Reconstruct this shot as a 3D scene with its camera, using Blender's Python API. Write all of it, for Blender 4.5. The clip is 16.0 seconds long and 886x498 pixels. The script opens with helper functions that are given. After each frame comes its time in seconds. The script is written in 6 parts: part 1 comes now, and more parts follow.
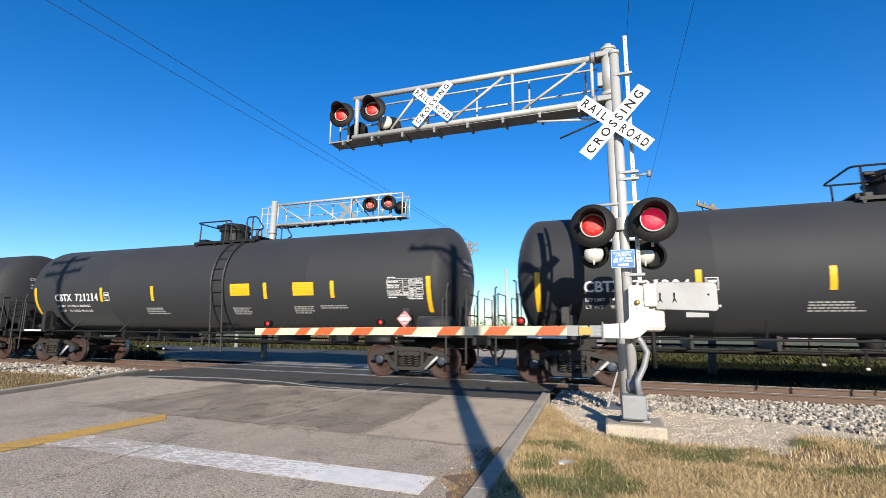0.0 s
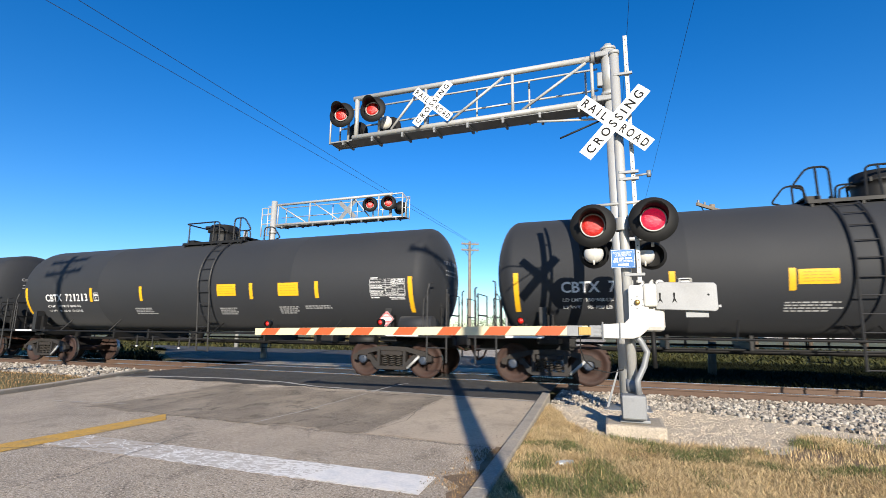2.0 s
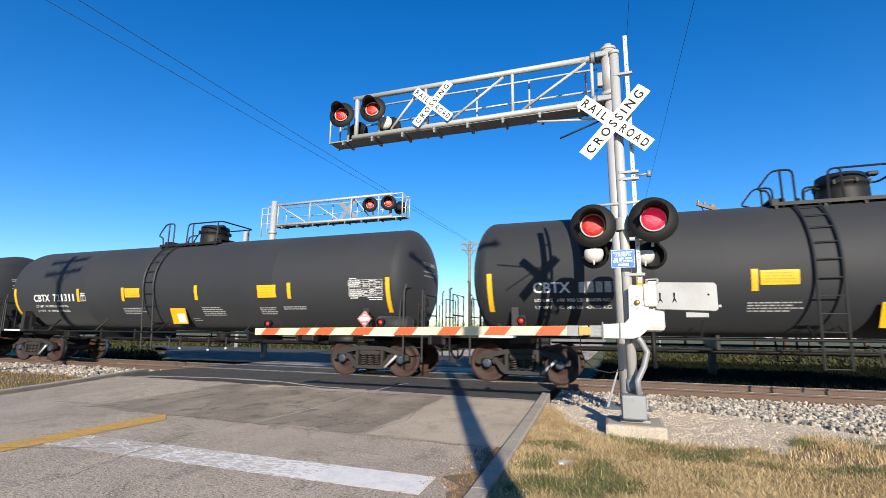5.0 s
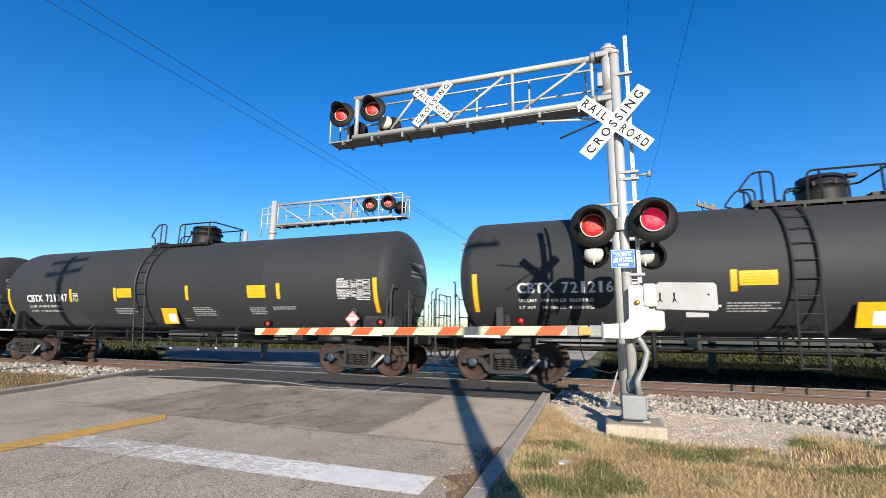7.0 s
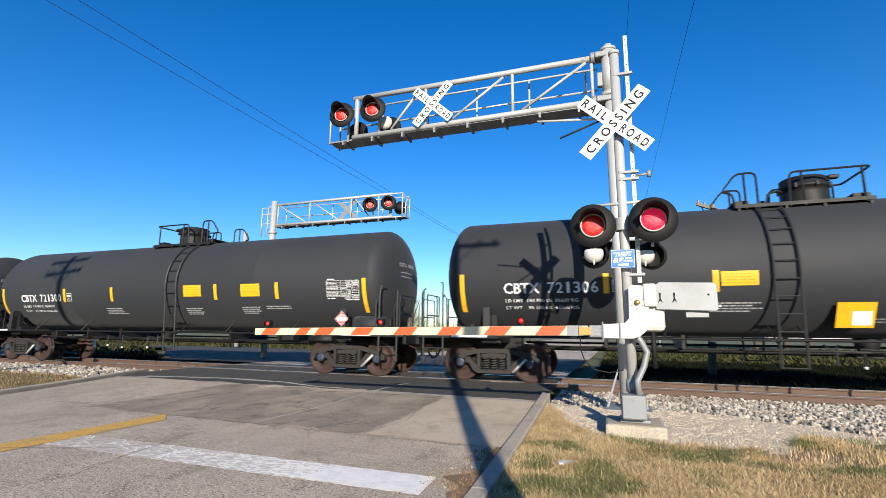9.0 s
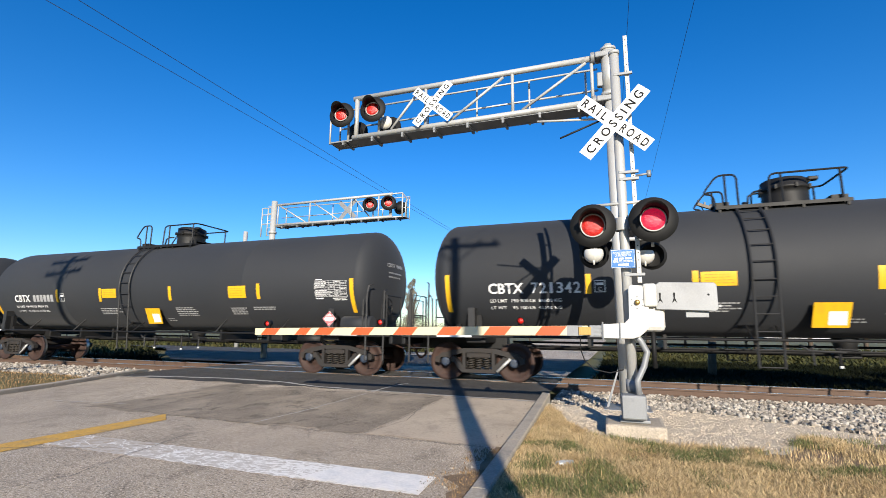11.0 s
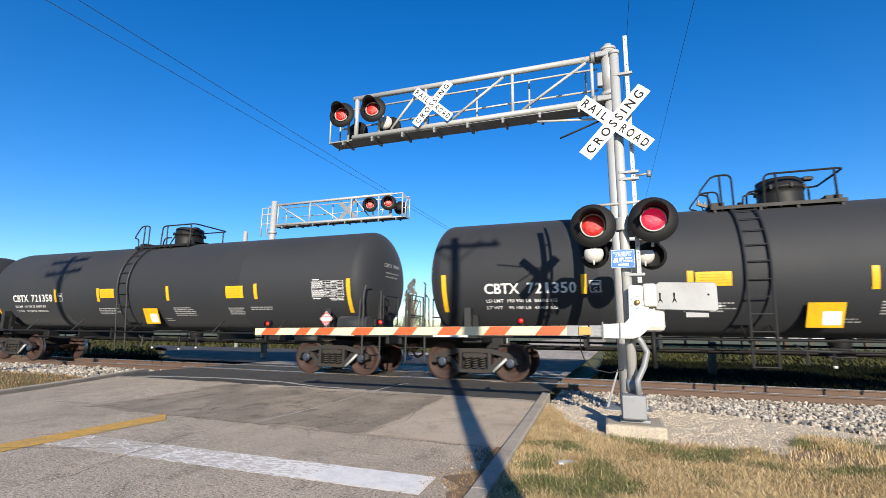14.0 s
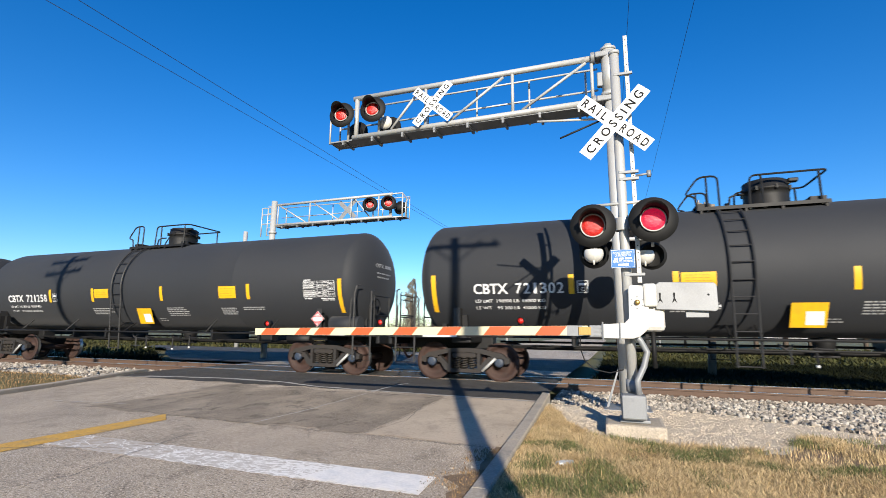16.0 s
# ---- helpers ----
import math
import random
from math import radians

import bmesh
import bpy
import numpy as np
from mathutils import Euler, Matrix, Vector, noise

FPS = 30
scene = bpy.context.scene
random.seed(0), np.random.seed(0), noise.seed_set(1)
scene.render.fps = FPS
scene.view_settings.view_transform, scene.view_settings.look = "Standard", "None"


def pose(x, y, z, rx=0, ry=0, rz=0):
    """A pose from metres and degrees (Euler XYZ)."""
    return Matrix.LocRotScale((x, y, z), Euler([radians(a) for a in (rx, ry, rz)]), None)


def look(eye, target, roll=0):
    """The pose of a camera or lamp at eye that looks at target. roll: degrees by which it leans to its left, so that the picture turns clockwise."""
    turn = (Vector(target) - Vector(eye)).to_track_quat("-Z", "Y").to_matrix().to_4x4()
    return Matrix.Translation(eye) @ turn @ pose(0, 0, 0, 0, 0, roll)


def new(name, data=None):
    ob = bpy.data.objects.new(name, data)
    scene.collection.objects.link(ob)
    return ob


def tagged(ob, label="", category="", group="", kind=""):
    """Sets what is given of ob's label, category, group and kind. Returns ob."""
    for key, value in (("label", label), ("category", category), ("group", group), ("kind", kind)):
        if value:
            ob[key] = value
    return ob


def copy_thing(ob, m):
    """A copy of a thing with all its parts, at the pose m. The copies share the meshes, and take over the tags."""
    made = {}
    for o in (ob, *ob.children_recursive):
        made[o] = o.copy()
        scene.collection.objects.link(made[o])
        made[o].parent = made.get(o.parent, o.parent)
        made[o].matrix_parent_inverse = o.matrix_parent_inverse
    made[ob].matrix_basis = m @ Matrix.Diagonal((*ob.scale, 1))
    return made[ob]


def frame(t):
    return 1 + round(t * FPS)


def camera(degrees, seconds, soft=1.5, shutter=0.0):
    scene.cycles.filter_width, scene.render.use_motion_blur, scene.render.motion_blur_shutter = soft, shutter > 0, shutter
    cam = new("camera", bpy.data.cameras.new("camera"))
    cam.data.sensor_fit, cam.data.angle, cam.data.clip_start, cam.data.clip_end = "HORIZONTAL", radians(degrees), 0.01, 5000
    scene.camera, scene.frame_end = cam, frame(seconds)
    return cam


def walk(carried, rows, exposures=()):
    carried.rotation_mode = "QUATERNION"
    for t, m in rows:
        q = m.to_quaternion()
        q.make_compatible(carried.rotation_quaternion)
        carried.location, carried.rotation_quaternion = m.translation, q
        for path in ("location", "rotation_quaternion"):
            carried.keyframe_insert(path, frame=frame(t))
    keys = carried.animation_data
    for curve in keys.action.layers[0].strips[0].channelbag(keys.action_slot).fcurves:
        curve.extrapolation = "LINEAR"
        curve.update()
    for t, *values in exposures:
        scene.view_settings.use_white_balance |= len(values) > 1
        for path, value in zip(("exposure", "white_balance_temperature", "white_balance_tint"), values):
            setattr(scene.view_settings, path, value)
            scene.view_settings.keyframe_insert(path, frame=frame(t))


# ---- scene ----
import functools

cam = camera(86.87, 16.0, soft=0.75, shutter=0.07)
EYE = Vector((0.0, 0.0, 1.223))
YAW, PITCH = radians(19.674), radians(9.924)
AIM = EYE + Vector((-math.sin(YAW) * math.cos(PITCH), math.cos(YAW) * math.cos(PITCH), math.sin(PITCH)))
VIEW = look(EYE, AIM, 0.576)
walk(cam, [(0.0, VIEW), (16.0, VIEW)], exposures=[(0.0, 0.85), (16.0, 0.85)])

# ---- light ----
SUN_FROM = Vector((0.383, -1.0, 0.366)).normalized()
world = bpy.data.worlds.new("sky")
scene.world = world
world.use_nodes = True
wn = world.node_tree
sky = wn.nodes.new("ShaderNodeTexSky")
sky.sky_type = "NISHITA"
sky.sun_disc = False
sky.sun_elevation = math.asin(SUN_FROM.z)
sky.sun_rotation = math.atan2(SUN_FROM.x, SUN_FROM.y)
sky.altitude = 300
sky.air_density, sky.dust_density, sky.ozone_density = 1.0, 0.15, 4.0
rich = wn.nodes.new("ShaderNodeHueSaturation")
rich.inputs["Hue"].default_value = 0.508
rich.inputs["Saturation"].default_value = 1.30
wn.links.new(sky.outputs[0], rich.inputs["Color"])
wn.links.new(rich.outputs[0], wn.nodes["Background"].inputs[0])
wn.nodes["Background"].inputs[1].default_value = 0.105
sun = new("sun", bpy.data.lights.new("sun", "SUN"))
sun.data.energy, sun.data.angle, sun.data.color = 5.0, radians(0.55), (1.0, 0.905, 0.765)
sun.matrix_world = look(SUN_FROM * 60, (0, 0, 0))


# ---- materials ----
def material(name, base, rough=0.6, metal=0.0, vary=0.25, grain=40.0, blotch=1.5, bump=0.15, other=None, amount=0.5, emit=None, gloss_var=0.1, coat=0.0, island=0.0, spec=0.5, dust=0.0):
    """A procedural surface with fine grain, broad stains and relief. other: the stain's colour."""
    m = bpy.data.materials.new(name)
    m.use_nodes = True
    nt = m.node_tree
    b = nt.nodes["Principled BSDF"]
    co = nt.nodes.new("ShaderNodeTexCoord")
    fine = nt.nodes.new("ShaderNodeTexNoise")
    fine.inputs["Scale"].default_value, fine.inputs["Detail"].default_value, fine.inputs["Roughness"].default_value = grain, 5, 0.65
    wide = nt.nodes.new("ShaderNodeTexNoise")
    wide.inputs["Scale"].default_value, wide.inputs["Detail"].default_value = blotch, 6
    for n in (fine, wide):
        nt.links.new(co.outputs["Object"], n.inputs["Vector"])
    r1 = nt.nodes.new("ShaderNodeMapRange")
    r1.inputs["From Min"].default_value, r1.inputs["From Max"].default_value = 0.25, 0.75
    r1.inputs["To Min"].default_value, r1.inputs["To Max"].default_value = 1 - vary, 1 + vary
    nt.links.new(fine.outputs["Fac"], r1.inputs["Value"])
    mix = nt.nodes.new("ShaderNodeMix")
    mix.data_type = "RGBA"
    mix.inputs["A"].default_value = (*base, 1)
    mix.inputs["B"].default_value = (*(other or [c * 0.7 for c in base]), 1)
    r2 = nt.nodes.new("ShaderNodeMapRange")
    r2.inputs["From Min"].default_value, r2.inputs["From Max"].default_value = 0.45, 0.72
    r2.inputs["To Max"].default_value = amount
    nt.links.new(wide.outputs["Fac"], r2.inputs["Value"])
    nt.links.new(r2.outputs["Result"], mix.inputs["Factor"])
    mul = nt.nodes.new("ShaderNodeVectorMath")
    mul.operation = "SCALE"
    nt.links.new(mix.outputs["Result"], mul.inputs[0])
    last = r1.outputs["Result"]
    if island:
        g = nt.nodes.new("ShaderNodeNewGeometry")
        r4 = nt.nodes.new("ShaderNodeMapRange")
        r4.inputs["To Min"].default_value, r4.inputs["To Max"].default_value = 1 - island, 1 + island
        nt.links.new(g.outputs["Random Per Island"], r4.inputs["Value"])
        mm = nt.nodes.new("ShaderNodeMath")
        mm.operation = "MULTIPLY"
        nt.links.new(last, mm.inputs[0])
        nt.links.new(r4.outputs["Result"], mm.inputs[1])
        last = mm.outputs[0]
    nt.links.new(last, mul.inputs["Scale"])
    nt.links.new(mul.outputs[0], b.inputs["Base Color"])
    r3 = nt.nodes.new("ShaderNodeMapRange")
    r3.inputs["To Min"].default_value, r3.inputs["To Max"].default_value = max(rough - gloss_var, 0.02), min(rough + gloss_var, 1)
    nt.links.new(wide.outputs["Fac"], r3.inputs["Value"])
    nt.links.new(r3.outputs["Result"], b.inputs["Roughness"])
    b.inputs["Metallic"].default_value = metal
    b.inputs["Coat Weight"].default_value = coat
    b.inputs["Specular IOR Level"].default_value = spec
    b.inputs["Sheen Weight"].default_value = dust
    if bump:
        bp = nt.nodes.new("ShaderNodeBump")
        bp.inputs["Strength"].default_value, bp.inputs["Distance"].default_value = bump, 0.01
        nt.links.new(fine.outputs["Fac"], bp.inputs["Height"])
        nt.links.new(bp.outputs[0], b.inputs["Normal"])
    if emit:
        b.inputs["Emission Color"].default_value = (*emit[:3], 1)
        b.inputs["Emission Strength"].default_value = emit[3]
    return m


TANK = material("tank_black_paint", (0.0152, 0.0168, 0.0202), 0.74, 0, 0.14, 60, 0.5, 0.03, (0.0190, 0.0200, 0.0225), 0.8, spec=0.40, dust=0.042)
STEEL_BLACK = material("black_steel", (0.0074, 0.0074, 0.00777), 0.6, 0, 0.3, 50, 2.5, 0.08, (0.01332, 0.01147, 0.00999), 0.5, spec=0.3)
LADDER_STEEL = material("grey_worn_steel", (0.01998, 0.01998, 0.02072), 0.55, 0, 0.3, 50, 4, 0.08, (0.01628, 0.01554, 0.0148), 0.7, spec=0.35)
TRUCK = material("dusty_cast_steel", (0.0163, 0.01404, 0.01268), 0.75, 0.1, 0.35, 45, 3.0, 0.25, (0.02717, 0.01856, 0.01358), 0.7)
WHEEL = material("rusty_wheel", (0.03552, 0.01643, 0.0115), 0.75, 0.2, 0.3, 40, 5.0, 0.2, (0.02486, 0.01588, 0.01314), 0.8)
TREAD = material("bright_tread", (0.45, 0.43, 0.41), 0.3, 0.9, 0.15, 60, 4.0, 0.05)
BLUE_CAP = material("blue_bearing_cap", (0.02072, 0.03212, 0.05439), 0.55, 0, 0.25, 60, 9, 0.1, (0.0259, 0.02849, 0.03626), 0.9)
SPRING = material("spring_steel", (0.0518, 0.04403, 0.03626), 0.6, 0.4, 0.3, 60, 5, 0.1)
RUST = material("rusty_steel", (0.1036, 0.0444, 0.0259), 0.8, 0.1, 0.35, 40, 4, 0.25, (0.0518, 0.0296, 0.0222), 0.7)
YELLOW = material("reflective_yellow", (0.592, 0.3367, 0.0074), 0.45, 0, 0.10, 90, 6, 0.05, (0.5328, 0.2738, 0.0111), 0.7)
YELLOW_INK = material("faded_orange_print", (0.407, 0.1998, 0.0148), 0.6, 0, 0.3, 60, 9, 0.0, (0.518, 0.2812, 0.0222), 0.8)
WHITE_INK = material("white_stencil", (0.6192, 0.6192, 0.6106), 0.6, 0, 0.12, 80, 5, 0.0, (0.43, 0.43, 0.43), 0.5)
GREY_INK = material("faded_stencil", (0.3108, 0.3108, 0.3108), 0.6, 0, 0.3, 60, 9, 0.0, (0.148, 0.148, 0.148), 0.6)
RED_INK = material("red_placard", (0.407, 0.0444, 0.0518), 0.5, 0, 0.1, 60, 8, 0.0)
GALV = material("galvanised_steel", (0.2065, 0.2131, 0.2198), 0.5, 0.2, 0.12, 60, 3, 0.06, (0.1598, 0.1632, 0.1665), 0.6)
SILVER = material("aluminium_paint", (0.3848, 0.3848, 0.37), 0.45, 0.2, 0.08, 60, 3, 0.05, (0.37, 0.3626, 0.3478), 0.5)
WHITE = material("white_enamel", (0.4816, 0.4687, 0.43), 0.42, 0, 0.05, 50, 4, 0.03, (0.4042, 0.387, 0.344), 0.6)
SIGN_WHITE = material("reflective_white", (0.66, 0.66, 0.65), 0.4, 0, 0.04, 120, 5, 0.0, (0.58, 0.57, 0.54), 0.5)
BLACK = material("matt_black", (0.00888, 0.00888, 0.00888), 0.65, 0, 0.2, 60, 3, 0.05, (0.01332, 0.01332, 0.01332), 0.6, spec=0.22)
LETTER = material("black_letters", (0.0074, 0.0074, 0.0074), 0.7, 0, 0.1, 80, 3, 0.0, spec=0.15)
RED_TAPE = material("red_orange_tape", (0.5772, 0.074, 0.0185), 0.4, 0, 0.08, 90, 5, 0.0, (0.481, 0.074, 0.0296), 0.5)
CREAM_TAPE = material("aged_white_tape", (0.518, 0.4588, 0.296), 0.45, 0, 0.08, 90, 5, 0.0, (0.5328, 0.4588, 0.296), 0.6)
LENS_LIT = material("lit_red_lens", (0.48, 0.012, 0.035), 0.32, 0, 0.75, 70, 24, 0.8, (0.22, 0.008, 0.02), 0.8, emit=(1.0, 0.015, 0.10, 0.20), coat=0.12)
LENS = material("red_lens", (0.46, 0.012, 0.008), 0.34, 0, 0.75, 70, 24, 0.8, (0.20, 0.005, 0.004), 0.8, coat=0.12)
BLUE_SIGN = material("blue_sign_sheet", (0.00444, 0.1184, 0.37), 0.45, 0, 0.05, 80, 4, 0.0)
CONCRETE = material("weathered_concrete", (0.345, 0.295, 0.228), 0.9, 0, 0.35, 45, 2.2, 0.35, (0.21, 0.19, 0.16), 0.7)
WOOD = material("weathered_pole", (0.19, 0.16, 0.125), 0.85, 0, 0.35, 30, 4, 0.3, (0.10, 0.085, 0.07), 0.6)
WIRE = material("cable_jacket", (0.0222, 0.0259, 0.0333), 0.6, 0, 0.1, 20, 3, 0.0)
BRASS = material("brass_fitting", (0.407, 0.2664, 0.0888), 0.4, 0.8, 0.15, 60, 5, 0.05)


# ---- building helpers ----
def box(bm, c, s, rot=None, bevel=0.0):
    m = Matrix.Translation(c) @ (rot.to_4x4() if rot else Matrix.Identity(4)) @ Matrix.Diagonal((*s, 1))
    got = bmesh.ops.create_cube(bm, size=1, matrix=m)["verts"]
    if bevel:
        edges = list({e for v in got for e in v.link_edges})
        bmesh.ops.bevel(bm, geom=edges, offset=bevel, segments=2, affect="EDGES", profile=0.5)


def tube(bm, pts, r, seg=8, cap=True, r2=None):
    """A round bar along a line of points."""
    pts = [Vector(p) for p in pts]
    rings = []
    up = None
    for i, p in enumerate(pts):
        d = (pts[min(i + 1, len(pts) - 1)] - pts[max(i - 1, 0)]).normalized()
        a = Vector((0, 0, 1)) if abs(d.z) < 0.95 else Vector((1, 0, 0))
        s = d.cross(up if up and abs(d.dot(up)) < 0.95 else a).normalized()
        up = s.cross(d).normalized()
        k = r if r2 is None else r + (r2 - r) * i / (len(pts) - 1)
        rings.append([bm.verts.new(p + (s * math.cos(2 * math.pi * j / seg) + up * math.sin(2 * math.pi * j / seg)) * k) for j in range(seg)])
    for a, b in zip(rings, rings[1:]):
        for j in range(seg):
            f = bm.faces.new((a[j], a[(j + 1) % seg], b[(j + 1) % seg], b[j]))
            f.smooth = seg > 6
    if cap:
        bm.faces.new(rings[0][::-1])
        bm.faces.new(rings[-1])


def lathe(bm, profile, origin, axis, seg=32, smooth=True):
    """A turned shape: profile of (distance along axis, radius)."""
    o, ax = Vector(origin), Vector(axis).normalized()
    a = ax.orthogonal().normalized()
    b = ax.cross(a)
    rings = []
    for h, r in profile:
        if r < 1e-5:
            rings.append([bm.verts.new(o + ax * h)])
        else:
            rings.append([bm.verts.new(o + ax * h + (a * math.cos(2 * math.pi * j / seg) + b * math.sin(2 * math.pi * j / seg)) * r) for j in range(seg)])
    for p, q in zip(rings, rings[1:]):
        for j in range(seg):
            k = (j + 1) % seg
            if len(p) == 1 and len(q) == 1:
                continue
            if len(p) == 1:
                f = bm.faces.new((p[0], q[k], q[j]))
            elif len(q) == 1:
                f = bm.faces.new((p[j], p[k], q[0]))
            else:
                f = bm.faces.new((p[j], p[k], q[k], q[j]))
            f.smooth = smooth


def plate(bm, outline, y0, y1, plane="xz"):
    """A flat plate with an outline in x and z (or x and y), from y0 to y1 in depth."""
    def at(u, v, w):
        return (u, w, v) if plane == "xz" else (u, v, w)
    a = [bm.verts.new(at(u, v, y0)) for u, v in outline]
    b = [bm.verts.new(at(u, v, y1)) for u, v in outline]
    n = len(outline)
    bm.faces.new(a)
    bm.faces.new(b[::-1])
    for i in range(n):
        bm.faces.new((a[i], b[i], b[(i + 1) % n], a[(i + 1) % n]))


def mesh_of(name, bm, mat):
    bmesh.ops.recalc_face_normals(bm, faces=bm.faces)
    me = bpy.data.meshes.new(name)
    bm.to_mesh(me)
    bm.free()
    me.materials.append(mat)
    return me


def part(name, bm, mat, parent=None, label=""):
    ob = new(name, mesh_of(name, bm, mat))
    if parent:
        ob.parent = parent
    return tagged(ob, label) if label else ob


def thing(name, label, category, m=None, group="", kind=""):
    ob = new(name)
    ob.empty_display_size = 0.2
    if m:
        ob.matrix_basis = m
    return tagged(ob, label, category, group, kind)


@functools.lru_cache(maxsize=None)
def glyphs(text, bold):
    """The built-in font's outlines of a line of text, as vertices and faces."""
    cu = bpy.data.curves.new("writing", "FONT")
    cu.body = text
    cu.resolution_u = 3
    cu.offset = bold
    ob = bpy.data.objects.new("writing", cu)
    scene.collection.objects.link(ob)
    me = ob.evaluated_get(bpy.context.evaluated_depsgraph_get()).to_mesh()
    co = np.array([v.co[:2] for v in me.vertices])
    faces = [tuple(p.vertices) for p in me.polygons]
    ob.to_mesh_clear()
    bpy.data.objects.remove(ob)
    return co, faces


def lettering(text, width, height, bold=0.0):
    """A line of text, width by height metres, from its lower left corner."""
    co, faces = glyphs(text, bold)
    lo, hi = co.min(0), co.max(0)
    return (co - lo) / (hi - lo) * (width, height), faces


def rects(items):
    """Rectangles (x0, z0, x1, z1), each cut into strips so that it can follow a curve."""
    co, faces = [], []
    for x0, z0, x1, z1 in items:
        n = max(1, math.ceil(abs(z1 - z0) / 0.06))
        base = len(co)
        for i in range(n + 1):
            z = z0 + (z1 - z0) * i / n
            co += [(x0, z), (x1, z)]
        faces += [(base + 2 * i, base + 2 * i + 1, base + 2 * i + 3, base + 2 * i + 2) for i in range(n)]
    return np.array(co), faces


def flat_part(name, co, faces, mat, parent, place, label=""):
    """A flat marking; place maps its two coordinates to a point."""
    me = bpy.data.meshes.new(name)
    me.from_pydata([place(u, v) for u, v in co], [], faces)
    me.materials.append(mat)
    ob = new(name, me)
    ob.parent = parent
    return tagged(ob, label) if label else ob


# ---- ground, road and track ----
TRACK_Y = 12.704
ROAD_RIGHT = -1.22


def right_kerb(y):
    """The kerb's road-side edge beside the grass."""
    return float(np.interp(y, [-4.0, 3.9, 5.7, 9.6], [-0.85, -1.13, -1.205, -1.34]))


DIRT = material("dry_soil", (0.1887, 0.1258, 0.07548), 0.95, 0, 0.5, 38, 1.6, 0.5, (0.1258, 0.08806, 0.05032), 0.85)
FIELD = material("far_grass", (0.0888, 0.0888, 0.03108), 0.95, 0, 0.35, 3, 0.08, 0.2, (0.1406, 0.1184, 0.0444), 0.7)


def paving(name, base, worn, pale, rough=0.9, speck=0.5, blots=0.5, relief=0.9, streak=0.6):
    """Road surfacing: bright and dark aggregate, tyre-polished lanes along the road, dark blots and cloudy wear."""
    m = bpy.data.materials.new(name)
    m.use_nodes = True
    nt = m.node_tree
    b = nt.nodes["Principled BSDF"]
    co = nt.nodes.new("ShaderNodeTexCoord")

    def field(scale, detail, lo, hi, stretch=(1, 1, 1), rough_=0.6):
        mp = nt.nodes.new("ShaderNodeMapping")
        mp.inputs["Scale"].default_value = stretch
        nt.links.new(co.outputs["Object"], mp.inputs["Vector"])
        n = nt.nodes.new("ShaderNodeTexNoise")
        n.inputs["Scale"].default_value, n.inputs["Detail"].default_value, n.inputs["Roughness"].default_value = scale, detail, rough_
        nt.links.new(mp.outputs[0], n.inputs["Vector"])
        r = nt.nodes.new("ShaderNodeMapRange")
        r.inputs["From Min"].default_value, r.inputs["From Max"].default_value = lo, hi
        nt.links.new(n.outputs["Fac"], r.inputs["Value"])
        return r.outputs["Result"], n.outputs["Fac"]

    def blend(fac, a, c, amount):
        k = nt.nodes.new("ShaderNodeMath")
        k.operation = "MULTIPLY"
        k.inputs[1].default_value = amount
        nt.links.new(fac, k.inputs[0])
        mix = nt.nodes.new("ShaderNodeMix")
        mix.data_type = "RGBA"
        nt.links.new(k.outputs[0], mix.inputs["Factor"])
        if isinstance(a, tuple):
            mix.inputs["A"].default_value = (*a, 1)
        else:
            nt.links.new(a, mix.inputs["A"])
        mix.inputs["B"].default_value = (*c, 1)
        return mix.outputs["Result"]

    dark = tuple(c * 0.32 for c in worn)
    cloud, _ = field(0.8, 6, 0.42, 0.60)
    lane, _ = field(1.0, 4, 0.46, 0.60, (1.1, 0.16, 1))
    spots, _ = field(2.2, 8, 0.535, 0.62, (1, 0.75, 1), 0.7)
    flecks, _ = field(30, 5, 0.515, 0.60, (1, 1, 1), 0.75)
    stone, height = field(62, 3, 0.52, 0.60, (1, 1, 1), 0.8)
    col = blend(cloud, base, worn, 0.85)
    col = blend(lane, col, worn, streak)
    col = blend(spots, col, dark, blots)
    col = blend(flecks, col, dark, speck)
    col = blend(stone, col, pale, min(speck * 1.3, 0.9))
    nt.links.new(col, b.inputs["Base Color"])
    b.inputs["Roughness"].default_value = rough
    b.inputs["Specular IOR Level"].default_value = 0.3
    bp = nt.nodes.new("ShaderNodeBump")
    bp.inputs["Strength"].default_value, bp.inputs["Distance"].default_value = relief, 0.012
    nt.links.new(height, bp.inputs["Height"])
    nt.links.new(bp.outputs[0], b.inputs["Normal"])
    return m


